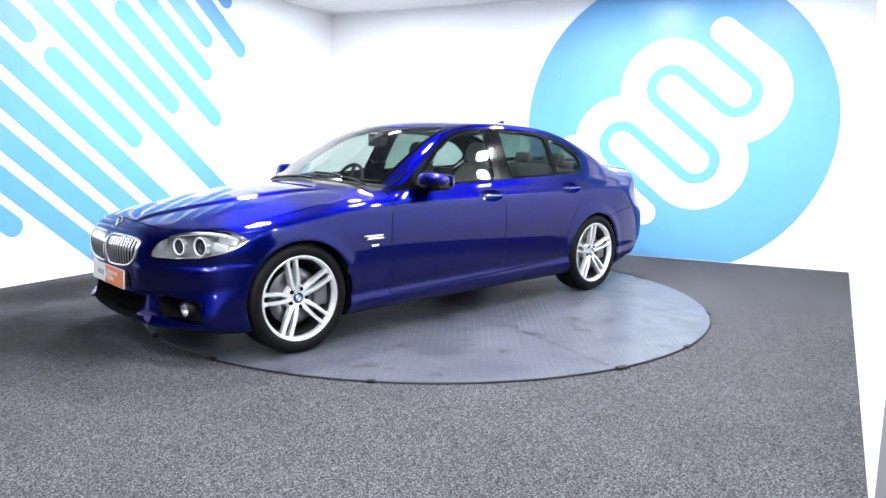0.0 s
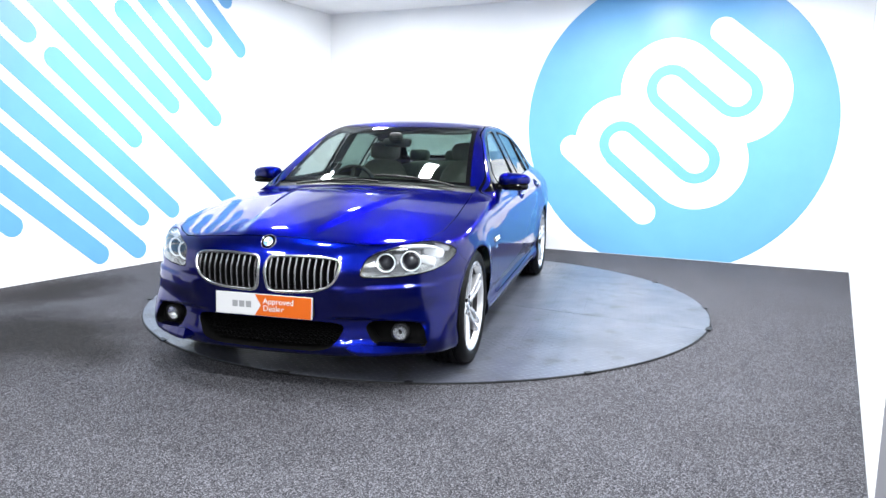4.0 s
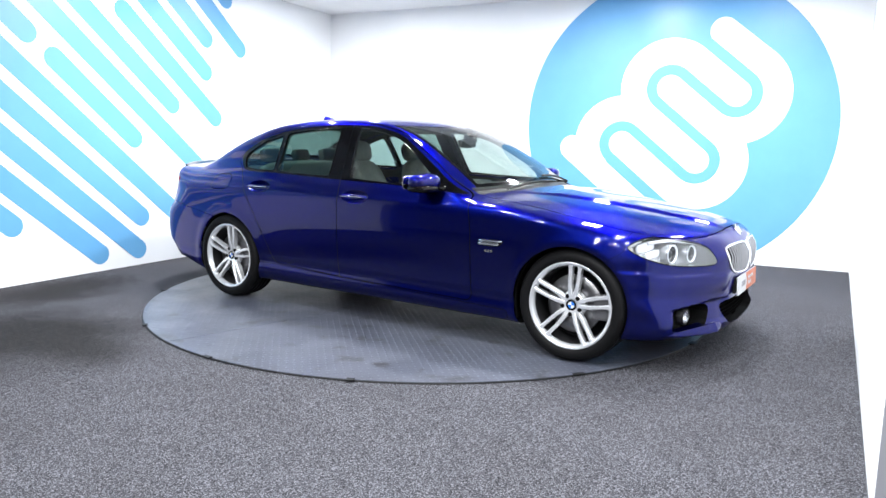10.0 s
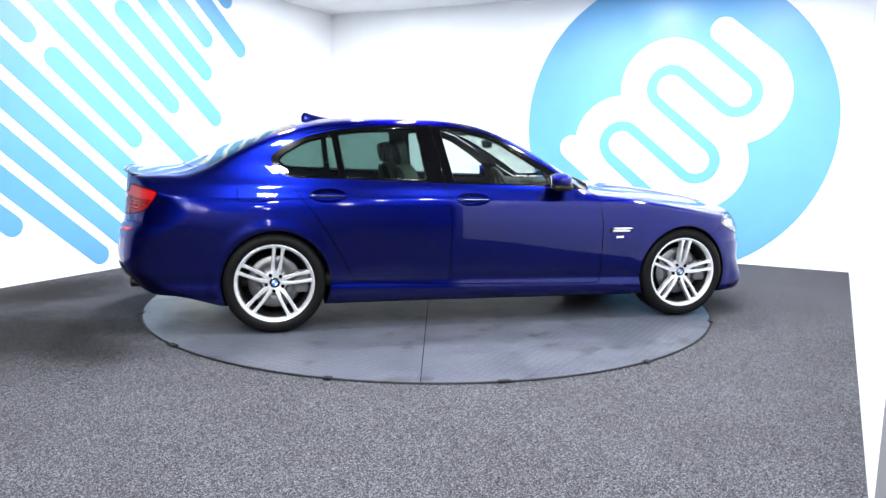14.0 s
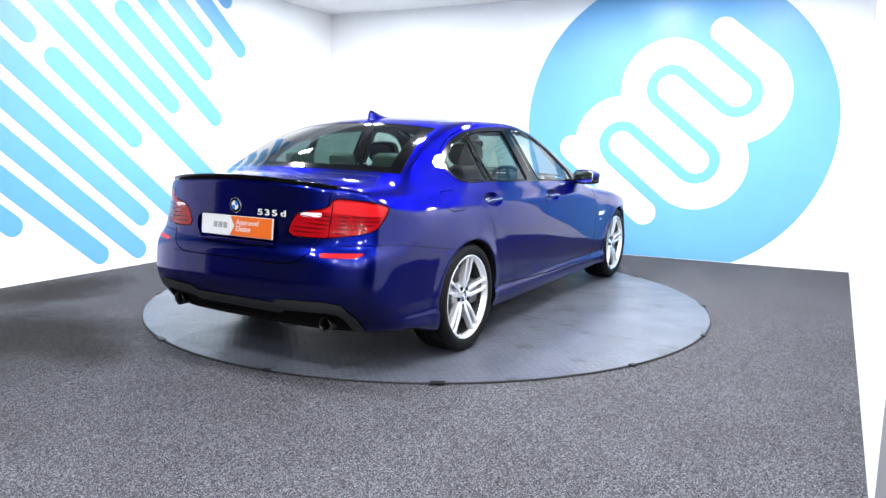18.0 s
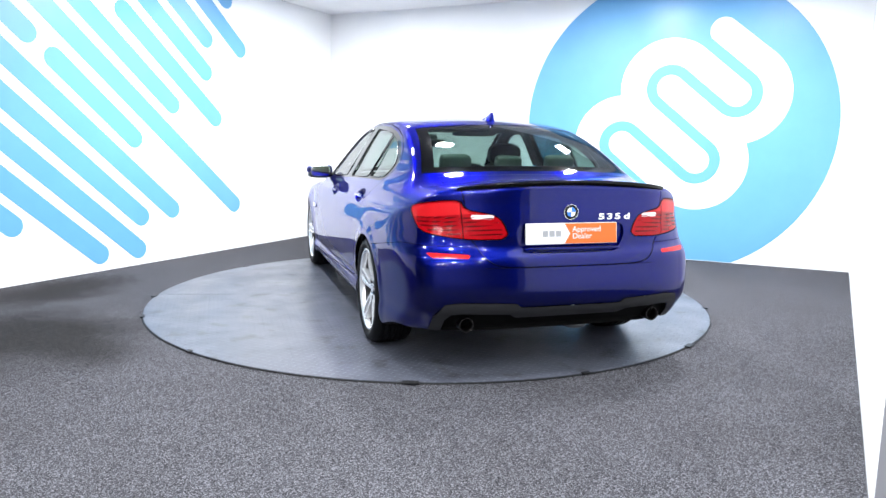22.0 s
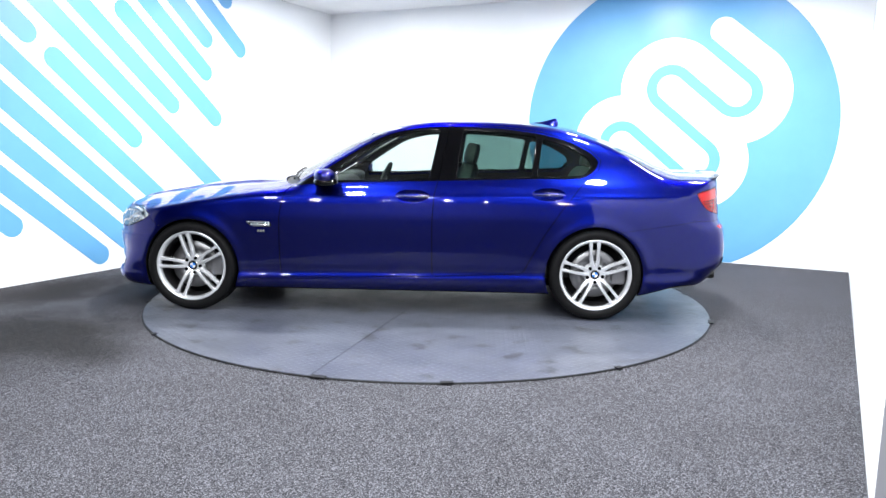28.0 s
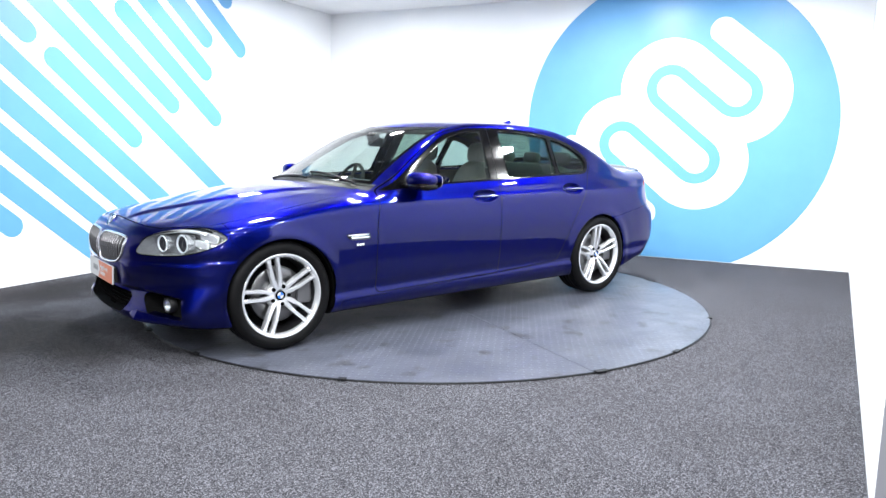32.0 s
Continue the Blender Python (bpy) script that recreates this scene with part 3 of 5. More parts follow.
def shell_grid(step=0.0165):
    """Points and quads of the skin: rays from an inner block through a box about the car."""
    lo, hi = np.array([-2.72, -1.02, 0.06]), np.array([2.46, 1.02, 1.60])
    ilo, ihi = np.array([-1.70, -0.42, 0.42]), np.array([1.55, 0.42, 0.66])
    count = np.ceil((hi - lo) / step).astype(int)
    pts, quads, index = [], [], {}
    for axis, side in ((0, 0), (0, 1), (1, 0), (1, 1), (2, 1), (2, 0)):
        ax = [i for i in range(3) if i != axis]
        na, nb = count[ax[0]], count[ax[1]]
        ids = np.empty((na + 1, nb + 1), int)
        for i in range(na + 1):
            for j in range(nb + 1):
                key = [0, 0, 0]
                key[axis] = side * count[axis]
                key[ax[0]], key[ax[1]] = i, j
                key = tuple(key)
                if key not in index:
                    index[key] = len(pts)
                    pts.append(key)
                ids[i, j] = index[key]
        q = np.stack([ids[:-1, :-1], ids[1:, :-1], ids[1:, 1:], ids[:-1, 1:]], -1).reshape(-1, 4)
        flip = (side == 1) ^ (axis == 1)
        quads.append(q if flip else q[:, ::-1])
    q = lo + np.array(pts) / count * (hi - lo)
    o = np.clip(q, ilo, ihi)
    d = q - o
    a, b = np.zeros(len(q)), np.full(len(q), 1.25)
    for _ in range(30):
        m = (a + b) / 2
        p = o + d * m[:, None]
        inside = body_field(p[:, 0], p[:, 1], p[:, 2]) < 0
        a, b = np.where(inside, m, a), np.where(inside, b, m)
    return o + d * a[:, None], np.concatenate(quads)


def field_normals(p, e=0.002):
    g = np.stack([body_field(*(p + np.eye(3)[i] * e).T) - body_field(*(p - np.eye(3)[i] * e).T) for i in range(3)], -1)
    return g / np.linalg.norm(g, axis=1, keepdims=True)


class Skin:
    """The skin's points, normals and faces, and cuts of its faces along lines drawn on it."""
    def __init__(self):
        p, q = shell_grid()
        self.p, self.n = p, field_normals(p)
        self.faces = [tuple(int(i) for i in f) for f in q]

    def cut(self, faces, value):
        """Splits the faces where value (one number a point, from a function of x, |y|, z, y) is below zero."""
        if not faces:
            return [], []
        val = value(self.p[:, 0], np.abs(self.p[:, 1]), self.p[:, 2], self.p[:, 1])
        val = np.where(np.abs(val) < 2e-5, 2e-5, val)
        flat = np.fromiter((i for f in faces for i in f), int)
        size = np.fromiter((len(f) for f in faces), int)
        start = np.concatenate([[0], np.cumsum(size)[:-1]])
        low, high = np.minimum.reduceat(val[flat], start), np.maximum.reduceat(val[flat], start)
        inner, outer, made = [], [], {}
        extra_p, extra_n, base = [], [], len(self.p)
        for f, a, b in zip(faces, low, high):
            if a > 0:
                outer.append(f)
            elif b < 0:
                inner.append(f)
            else:
                fi, fo = [], []
                for k, i in enumerate(f):
                    j = f[(k + 1) % len(f)]
                    (fi if val[i] < 0 else fo).append(i)
                    if (val[i] < 0) != (val[j] < 0):
                        key = (min(i, j), max(i, j))
                        if key not in made:
                            t = val[key[0]] / (val[key[0]] - val[key[1]])
                            made[key] = base + len(extra_p)
                            extra_p.append(self.p[key[0]] * (1 - t) + self.p[key[1]] * t)
                            extra_n.append(self.n[key[0]] * (1 - t) + self.n[key[1]] * t)
                        fi.append(made[key])
                        fo.append(made[key])
                if len(fi) > 2:
                    inner.append(tuple(fi))
                if len(fo) > 2:
                    outer.append(tuple(fo))
        if extra_p:
            self.p = np.concatenate([self.p, np.array(extra_p)])
            self.n = np.concatenate([self.n, np.array(extra_n)])
        return inner, outer

    def panel(self, faces, value, gap=0.0030):
        """A panel, the open gap round it, and the rest."""
        inner, rest = self.cut(faces, lambda *a: value(*a) + gap)
        ring, rest = self.cut(rest, lambda *a: value(*a) - gap)
        self.gaps = [*self.gaps, *ring] if hasattr(self, "gaps") else list(ring)
        return inner, rest

    def object(self, name, faces, mat, parent, label="", shift=0.0, flip=False):
        used = sorted({i for f in faces for i in f})
        where = {k: i for i, k in enumerate(used)}
        n = self.n[used] / np.linalg.norm(self.n[used], axis=1, keepdims=True)
        v = self.p[used] + n * shift
        fs = [tuple(where[i] for i in (f[::-1] if flip else f)) for f in faces]
        me = mesh_of(name, v, fs, mat, True)
        me.normals_split_custom_set_from_vertices([tuple(a) for a in (-n if flip else n)])
        ob = new(name, me)
        ob.parent = parent
        if label:
            ob["label"] = label
        return ob

    def border(self, faces):
        """Edges used once, in the direction of their face."""
        seen = {}
        for f in faces:
            for k, i in enumerate(f):
                j = f[(k + 1) % len(f)]
                if (j, i) in seen:
                    del seen[(j, i)]
                else:
                    seen[(i, j)] = 1
        return list(seen)

    def tray(self, name, faces, deep, mat, parent, label="", floor=True):
        """A recess: the faces carried by the vector field deep(p, n), with side walls up to the skin."""
        used = sorted({i for f in faces for i in f})
        where = {k: i for i, k in enumerate(used)}
        top = self.p[used]
        low = deep(top, self.n[used])
        m = len(used)
        fs = [tuple(m + where[i] for i in f) for f in faces] if floor else []
        fs += [(where[i], where[j], m + where[j], m + where[i]) for i, j in self.border(faces)]
        me = mesh_of(name, np.concatenate([top, low]), fs, mat)
        ob = new(name, me)
        ob.parent = parent
        if label:
            ob["label"] = label
        return ob


def rounded(poly, times=2, r=0.03):
    """Rounds the corners of an outline, each cut no longer than r."""
    for _ in range(times):
        out = []
        for i, a in enumerate(poly):
            b = poly[(i + 1) % len(poly)]
            k = min(0.25, r / (math.hypot(b[0] - a[0], b[1] - a[1]) + 1e-9))
            out += [(a[0] + (b[0] - a[0]) * k, a[1] + (b[1] - a[1]) * k), (b[0] + (a[0] - b[0]) * k, b[1] + (a[1] - b[1]) * k)]
        poly, r = out, r * 0.45
    return poly


def inside_of(poly, u, v):
    """Signed distance to a closed outline, below zero inside."""
    poly = np.array(poly)
    near = (u > poly[:, 0].min() - 0.1) & (u < poly[:, 0].max() + 0.1) & (v > poly[:, 1].min() - 0.1) & (v < poly[:, 1].max() + 0.1)
    out = np.full(u.shape, 0.1)
    a, b = u[near], v[near]
    d = np.full(a.shape, 9.0)
    odd = np.zeros(a.shape, bool)
    for (x0, y0), (x1, y1) in zip(poly, np.roll(poly, -1, 0)):
        ex, ey = x1 - x0, y1 - y0
        t = np.clip(((a - x0) * ex + (b - y0) * ey) / (ex * ex + ey * ey + 1e-12), 0, 1)
        d = np.minimum(d, np.hypot(a - x0 - t * ex, b - y0 - t * ey))
        if y0 != y1:
            odd ^= ((y0 > b) != (y1 > b)) & (a < ex * (b - y0) / ey + x0)
    out[near] = np.where(odd, -d, d)
    return out


# ---- the car ----
CAR = empty("car")
tagged(CAR, "deep blue metallic four-door saloon car with silver alloy wheels", "car")
SK = Skin()
rest = SK.faces

# outlines on the side, as x and z
DLO = rounded([(0.735, 0.940), (0.50, 0.962), (0.30, 0.972), (-0.317, 0.991), (-1.015, 1.016), (-1.34, 1.020), (-1.42, 1.040), (-1.485, 1.10), (-1.500, 1.155), (-1.43, 1.215), (-1.276, 1.290), (-1.08, 1.340),
               (-0.80, 1.375), (-0.485, 1.388), (-0.20, 1.378), (0.0, 1.337), (0.085, 1.308), (0.235, 1.226), (0.40, 1.125), (0.55, 1.030), (0.68, 0.962)], 1)
W1 = rounded([(-0.340, 1.363), (-0.163, 1.352), (0.0, 1.314), (0.077, 1.283), (0.257, 1.173), (0.425, 1.058), (0.440, 0.980), (0.071, 0.988), (-0.268, 1.002)], 2, 0.016)
W2 = rounded([(-1.055, 1.320), (-0.80, 1.350), (-0.504, 1.366), (-0.480, 1.19), (-0.457, 1.010), (-0.744, 1.017), (-1.008, 1.024)], 2, 0.016)
W3 = rounded([(-1.455, 1.115), (-1.428, 1.171), (-1.273, 1.261), (-1.092, 1.312), (-1.046, 1.030), (-1.251, 1.035), (-1.395, 1.042)], 2, 0.018)
DOOR_FRONT = [(0.738, 0.94), (0.775, 0.905), (0.797, 0.815), (0.813, 0.72), (0.816, 0.523), (0.814, 0.32), (0.806, 0.286), (0.78, 0.278), (-0.28, 0.300), (-0.303, 0.31),
              (-0.300, 0.40), (-0.298, 0.70), (-0.309, 0.895), (-0.340, 1.02), (-0.405, 1.402), (-0.2, 1.393), (0.01, 1.353), (0.10, 1.322), (0.25, 1.240), (0.42, 1.138), (0.57, 1.040), (0.70, 0.965)]
DOOR_REAR = [(-0.405, 1.402), (-0.340, 1.02), (-0.309, 0.895), (-0.298, 0.70), (-0.300, 0.40), (-0.303, 0.31), (-0.33, 0.303), (-0.93, 0.331), (-0.965, 0.345), (-1.008, 0.438), (-1.063, 0.538), (-1.117, 0.636), (-1.23, 0.807),
             (-1.357, 0.965), (-1.43, 1.035), (-1.50, 1.09), (-1.518, 1.155), (-1.445, 1.228), (-1.285, 1.305), (-1.085, 1.355), (-0.80, 1.391), (-0.485, 1.404)]
FUEL = rounded([(-1.705, 0.985), (-1.49, 0.990), (-1.475, 0.875), (-1.71, 0.870)], 2)
# outlines on the nose and the tail, as |y| and z
KIDNEY = rounded([(0.013, 0.672), (0.030, 0.701), (0.20, 0.706), (0.345, 0.700), (0.398, 0.690), (0.406, 0.660), (0.395, 0.61), (0.37, 0.566), (0.31, 0.536), (0.24, 0.524), (0.14, 0.519), (0.040, 0.515), (0.018, 0.545), (0.011, 0.615)], 1)
INTAKE = rounded([(-0.1, 0.381), (0.34, 0.378), (0.415, 0.358), (0.40, 0.31), (0.36, 0.25), (0.285, 0.226), (-0.1, 0.220)], 1)
FOG = rounded([(0.775, 0.350), (0.72, 0.372), (0.54, 0.382), (0.505, 0.350), (0.555, 0.262), (0.70, 0.240), (0.805, 0.243)], 1, 0.02)
LID = rounded([(-0.2, 1.4), (0.60, 1.4), (0.60, 1.05), (0.580, 0.955), (0.557, 0.775), (0.53, 0.745), (0.499, 0.686), (0.441, 0.642), (0.35, 0.631), (-0.2, 0.630)], 1)
PLATE_BAY = rounded([(-0.2, 0.858), (0.312, 0.856), (0.318, 0.765), (0.262, 0.700), (-0.2, 0.696)], 2)
DIFFUSER = [(-0.2, 0.418), (0.290, 0.418), (0.318, 0.440), (0.44, 0.446), (0.60, 0.449), (0.690, 0.436), (0.735, 0.36), (0.75, 0.1), (-0.2, 0.1)]
# outlines round the corners, along a slanting way and z
HEADLIGHT = rounded([(-1.216, 0.608), (-1.189, 0.660), (-1.157, 0.700), (-1.073, 0.727), (-0.928, 0.752), (-0.808, 0.762), (-0.715, 0.747), (-0.640, 0.707), (-0.692, 0.668), (-0.790, 0.630), (-0.909, 0.606), (-1.052, 0.598), (-1.17, 0.599)], 1)
TAIL = rounded([(-0.972, 0.922), (-1.003, 0.942), (-1.141, 0.966), (-1.268, 0.976), (-1.292, 0.926), (-1.42, 0.905), (-1.466, 0.872), (-1.502, 0.775), (-1.338, 0.770), (-1.176, 0.785), (-1.060, 0.807), (-1.010, 0.860)], 1)
REFLECTOR = rounded([(-1.115, 0.701), (-1.340, 0.697), (-1.352, 0.677), (-1.165, 0.677)], 1, 0.006)


def on_side(poly, low=0.45):
    return lambda x, a, z, y: np.where(a > low, inside_of(poly, x, z), 0.1)


def on_nose(poly):
    return lambda x, a, z, y: np.where(x > 1.75, inside_of(poly, a, z), 0.1)


def on_tail(poly):
    return lambda x, a, z, y: np.where(x < -1.95, inside_of(poly, a, z), 0.1)


def lamp_front(x, a, z, y):
    return np.where((x > 1.4) & (a > 0.3), inside_of(HEADLIGHT, (a - x) * 0.7071, z), 0.1)


def lamp_back(x, a, z, y):
    return np.where((x < -1.9) & (a > 0.25), inside_of(TAIL, (a + x) * 0.7071, z), 0.1)


def halves(faces):
    """The faces on the car's left and on its right."""
    mid = [SK.p[list(f), 1].mean() for f in faces]
    return [f for f, m in zip(faces, mid) if m > 0], [f for f, m in zip(faces, mid) if m <= 0]


def arch(x, a, z, y):
    d = np.minimum(np.hypot(x - 1.476, z - 0.336), np.hypot(x + 1.472, z - 0.336)) - 0.352
    return np.where(a > 0.5, d, 0.1)


def screen_front(x, a, z, y):
    top, base = 0.10 - 0.50 * a * a, 0.862 - 0.31 * a * a
    side = a - (0.576 + 0.295 * (1.385 - z))
    d = np.maximum(np.maximum(top - x, x - base), side)
    return np.where((z > 0.93) & (x < 1.2) & (x > -0.4), d, 0.1)


def cowl(x, a, z, y):
    base, hood = 0.863 - 0.31 * a * a, 0.945 - 0.33 * a * a
    d = np.maximum(np.maximum(base - x, x - hood), a - 0.735)
    return np.where(z > 0.90, d, 0.1)


def screen_back(x, a, z, y):
    top, base = -1.375 + 0.22 * a * a, -2.075 + 0.42 * a * a
    side = a - (0.550 + 0.42 * (1.375 - z))
    d = np.maximum(np.maximum(x - top, base - x), side)
    return np.where((z > 1.0) & (x < -1.0), d, 0.1)


HOOD = [(0.62, -0.9), (0.62, 0.700), (0.80, 0.728), (1.0, 0.752), (1.4, 0.785), (1.7, 0.782), (1.86, 0.752), (2.0, 0.640), (2.08, 0.555), (2.125, 0.46), (2.150, 0.35), (2.163, 0.2), (2.168, 0.0), (2.168, -0.9)]


def hood_area(x, a, z, y):
    d = np.maximum(inside_of(HOOD, x, a), (0.946 - 0.33 * a * a) - x)
    return np.where(z > 0.70, d, 0.1)


def lid_area(x, a, z, y):
    d = np.maximum(inside_of(LID, a, z), x - (-2.125 + 0.42 * a * a))
    return np.where(x < -1.7, d, 0.1)


def skirt_area(x, a, z, y):
    line = 0.297 - 0.0338 * (x + 0.25)
    d = np.maximum(np.maximum(z - line, np.abs(x + 0.02) - 1.10), 0.14 - z)
    return np.where(a > 0.55, d, 0.1)


def nose_area(x, a, z, y):
    return np.where(x > 1.3, 1.79 - 0.13 * ramp01(0.70 - z, 0.0, 0.12) - x, 0.1)


def tail_area(x, a, z, y):
    seam = 0.73 - 0.155 * (x + 2.157)
    d = np.maximum(z - np.where(a > 0.5, np.minimum(seam, 0.735), 0.63), x + 1.60)
    return np.where(x < -1.2, d, 0.1)


# cut the skin
_, rest = SK.cut(rest, arch)
under, rest = SK.cut(rest, lambda x, a, z, y: z - 0.188 - 0.085 * ramp01(-x, 1.72, 2.15) - 0.015 * ramp01(x, 1.8, 2.1))
f_glass, rest = SK.panel(rest, screen_front, 0.001)
f_cowl, rest = SK.panel(rest, cowl, 0.001)
r_glass, rest = SK.panel(rest, screen_back, 0.001)
f_lamp, rest = SK.panel(rest, lamp_front)
r_lamp, rest = SK.panel(rest, lamp_back)
w1, rest = SK.cut(rest, on_side(W1))
w2, rest = SK.cut(rest, on_side(W2))
w3, rest = SK.cut(rest, on_side(W3))
frames, rest = SK.cut(rest, on_side(DLO))
frame_front, frames = SK.panel(frames, on_side(DOOR_FRONT))
frame_rear, frames = SK.panel(frames, on_side(DOOR_REAR))
door_f, rest = SK.panel(rest, on_side(DOOR_FRONT))
door_r, rest = SK.panel(rest, on_side(DOOR_REAR))
HANDLES = ((-0.152, 0.884), (-1.132, 0.910))
cup_f, door_f = SK.cut(door_f, lambda x, a, z, y: np.where(a > 0.5, np.hypot((x + 0.152) / 2.7, z - 0.884) - 0.045, 0.1))
cup_r, door_r = SK.cut(door_r, lambda x, a, z, y: np.where(a > 0.5, np.hypot((x + 1.132) / 2.7, z - 0.910) - 0.045, 0.1))
VENT = rounded([(0.866, 0.650), (0.872, 0.674), (0.893, 0.685), (1.062, 0.687), (1.045, 0.664), (1.022, 0.643), (0.880, 0.641)], 1)
vent, rest = SK.cut(rest, on_side(VENT))
fuel, rest = SK.panel(rest, lambda x, a, z, y: np.where(y < -0.45, inside_of(FUEL, x, z), 0.1))
skirt, rest = SK.panel(rest, skirt_area, 0.0015)
hood, rest = SK.panel(rest, hood_area)
kidney, rest = SK.cut(rest, on_nose(KIDNEY))
intake, rest = SK.cut(rest, on_nose(INTAKE))
fog, rest = SK.cut(rest, on_nose(FOG))
refl, rest = SK.cut(rest, lambda x, a, z, y: np.where(x < -1.9, inside_of(REFLECTOR, (a + x) * 0.7071, z), 0.1))
diff, rest = SK.cut(rest, on_tail(DIFFUSER))
lid, rest = SK.panel(rest, lid_area)
bay, lid = SK.cut(lid, on_tail(PLATE_BAY))
f_bumper, rest = SK.panel(rest, nose_area, 0.0015)
r_bumper, rest = SK.panel(rest, tail_area, 0.0015)

BODY = SK.object("body", rest, M_PAINT, CAR)
SK.object("underbody", under, M_UNDER, CAR, "dark underside of the car")
HOOD_OB = SK.object("hood", hood, M_PAINT, CAR)
SK.object("cowl", f_cowl, M_BLACK, CAR, "black cowl panel below the windscreen", -0.012)
LID_OB = SK.object("boot_lid", lid, M_PAINT, CAR)
FRONT_BUMPER = SK.object("front_bumper", f_bumper, M_PAINT, CAR)
REAR_BUMPER = SK.object("rear_bumper", r_bumper, M_PAINT, CAR)
SK.object("panel_gap", SK.gaps, M_SEAM, CAR, "dark gaps between the body panels", -0.005)
f_clear, f_edge = SK.cut(f_glass, lambda *q: screen_front(*q) + 0.030)
# rear border widened to stand in for the dark inner pillars as well
r_clear, r_edge = SK.cut(r_glass, lambda *q: screen_back(*q) + 0.065)
WINDSCREEN = SK.object("windscreen", f_clear, M_GLASS_FRONT, CAR, "laminated windscreen, tinted darker to dim the cabin", -0.002)
SK.object("glass_border", f_edge, M_FRIT, WINDSCREEN, "black printed glass border", -0.002)
REAR_WINDOW = SK.object("rear_window", r_clear, M_GLASS_DARK, CAR, "tinted rear window", -0.002)
SK.object("glass_border", r_edge, M_FRIT, REAR_WINDOW, "black printed glass border", -0.002)
SK.object("fuel_flap", fuel, M_PAINT, CAR)
for f in halves(skirt):
    SK.object("side_skirt", f, M_PAINT, CAR)
for f in halves(frames):
    SK.object("window_trim", f, M_GLOSS_BLACK, CAR, "gloss black window trim")


def carry(v):
    v = np.array(v, float)
    return lambda p, n: p + v


def sink(d):
    return lambda p, n: p - n * d


DOORS = []
for k, (df, ff, wf, dr, fr, w2f, w3f) in enumerate(zip(halves(door_f), halves(frame_front), halves(w1), halves(door_r), halves(frame_rear), halves(w2), halves(w3))):
    d = SK.object("front_door", df, M_PAINT, CAR)
    SK.object("window_frame", ff, M_GLOSS_BLACK, d, "gloss black window frame", 0.0005)
    SK.object("window", wf, M_GLASS, d, "clear side window", -0.006)
    e = SK.object("rear_door", dr, M_PAINT, CAR)
    SK.object("window_frame", fr, M_GLOSS_BLACK, e, "gloss black window frame", 0.0005)
    SK.object("window", w2f, M_GLASS_DARK, e, "tinted side window", -0.006)
    SK.object("quarter_window", w3f, M_GLASS_DARK, e, "tinted quarter window", -0.006)
    DOORS.append((d, e))

# the inside of the doors, pillars and roof, a little behind the skin
cabin, _ = SK.cut(door_f + door_r + frame_front + frame_rear + frames + rest + lid, lambda x, a, z, y: np.maximum(np.maximum(x - 0.80, -2.02 - x), 0.33 - z))
roof_in, side_in = SK.cut(cabin, lambda x, a, z, y: 1.10 - z)
SK.object("headlining", roof_in, M_HEADLINING, CAR, "cloth headlining, coloured near black for the dim cabin", -0.03, True)
for f in halves(side_in):
    SK.object("door_lining", f, M_TRIM_DARK, CAR, "dark inner door lining", -0.045, True)

# wheel arches: a lip turned inwards and a dark liner
for wx in (1.476, -1.472):
    for s in (-1, 1):
        bm = bmesh.new()
        steps = np.linspace(-0.35, math.pi + 0.35, 40)
        rows = []
        for t in steps:
            cx, cz = wx + 0.3525 * math.cos(t), 0.336 + 0.3525 * math.sin(t)
            ex, ez = wx + 0.385 * math.cos(t), 0.336 + 0.385 * math.sin(t)
            ys = 0.905 if cz > 0.2 else 0.88
            rows.append([bm.verts.new(q) for q in ((cx, s * ys, cz), (cx, s * (ys - 0.03), cz), (ex, s * (ys - 0.05), ez), (ex, s * 0.58, ez), (wx, s * 0.57, 0.336))])
        for a, b in zip(rows, rows[1:]):
            for i in range(4):
                bm.faces.new((a[i], a[i + 1], b[i + 1], b[i]))
        part("wheel_arch_liner", bm, M_UNDER, CAR, "black wheel arch liner")


# ---- parts fixed to the car ----
def root(o, d, reach=1.2):
    """How far along d from the inner point o the skin lies."""
    a, b = 0.0, reach
    for _ in range(17):
        m = (a + b) / 2
        q = [np.array([o[i] + d[i] * m]) for i in range(3)]
        a, b = (m, b) if body_field(*q)[0] < 0 else (a, m)
    return a


def nose_x(y, z):
    return 1.3 + root((1.3, y, z), (1, 0, 0))


def tail_x(y, z):
    return -1.5 - root((-1.5, y, z), (-1, 0, 0), 1.3)


def side_y(x, z):
    return 0.2 + root((x, 0.2, z), (0, 1, 0))


def top_z(x, y):
    return 0.5 + root((x, y, 0.5), (0, 0, 1))


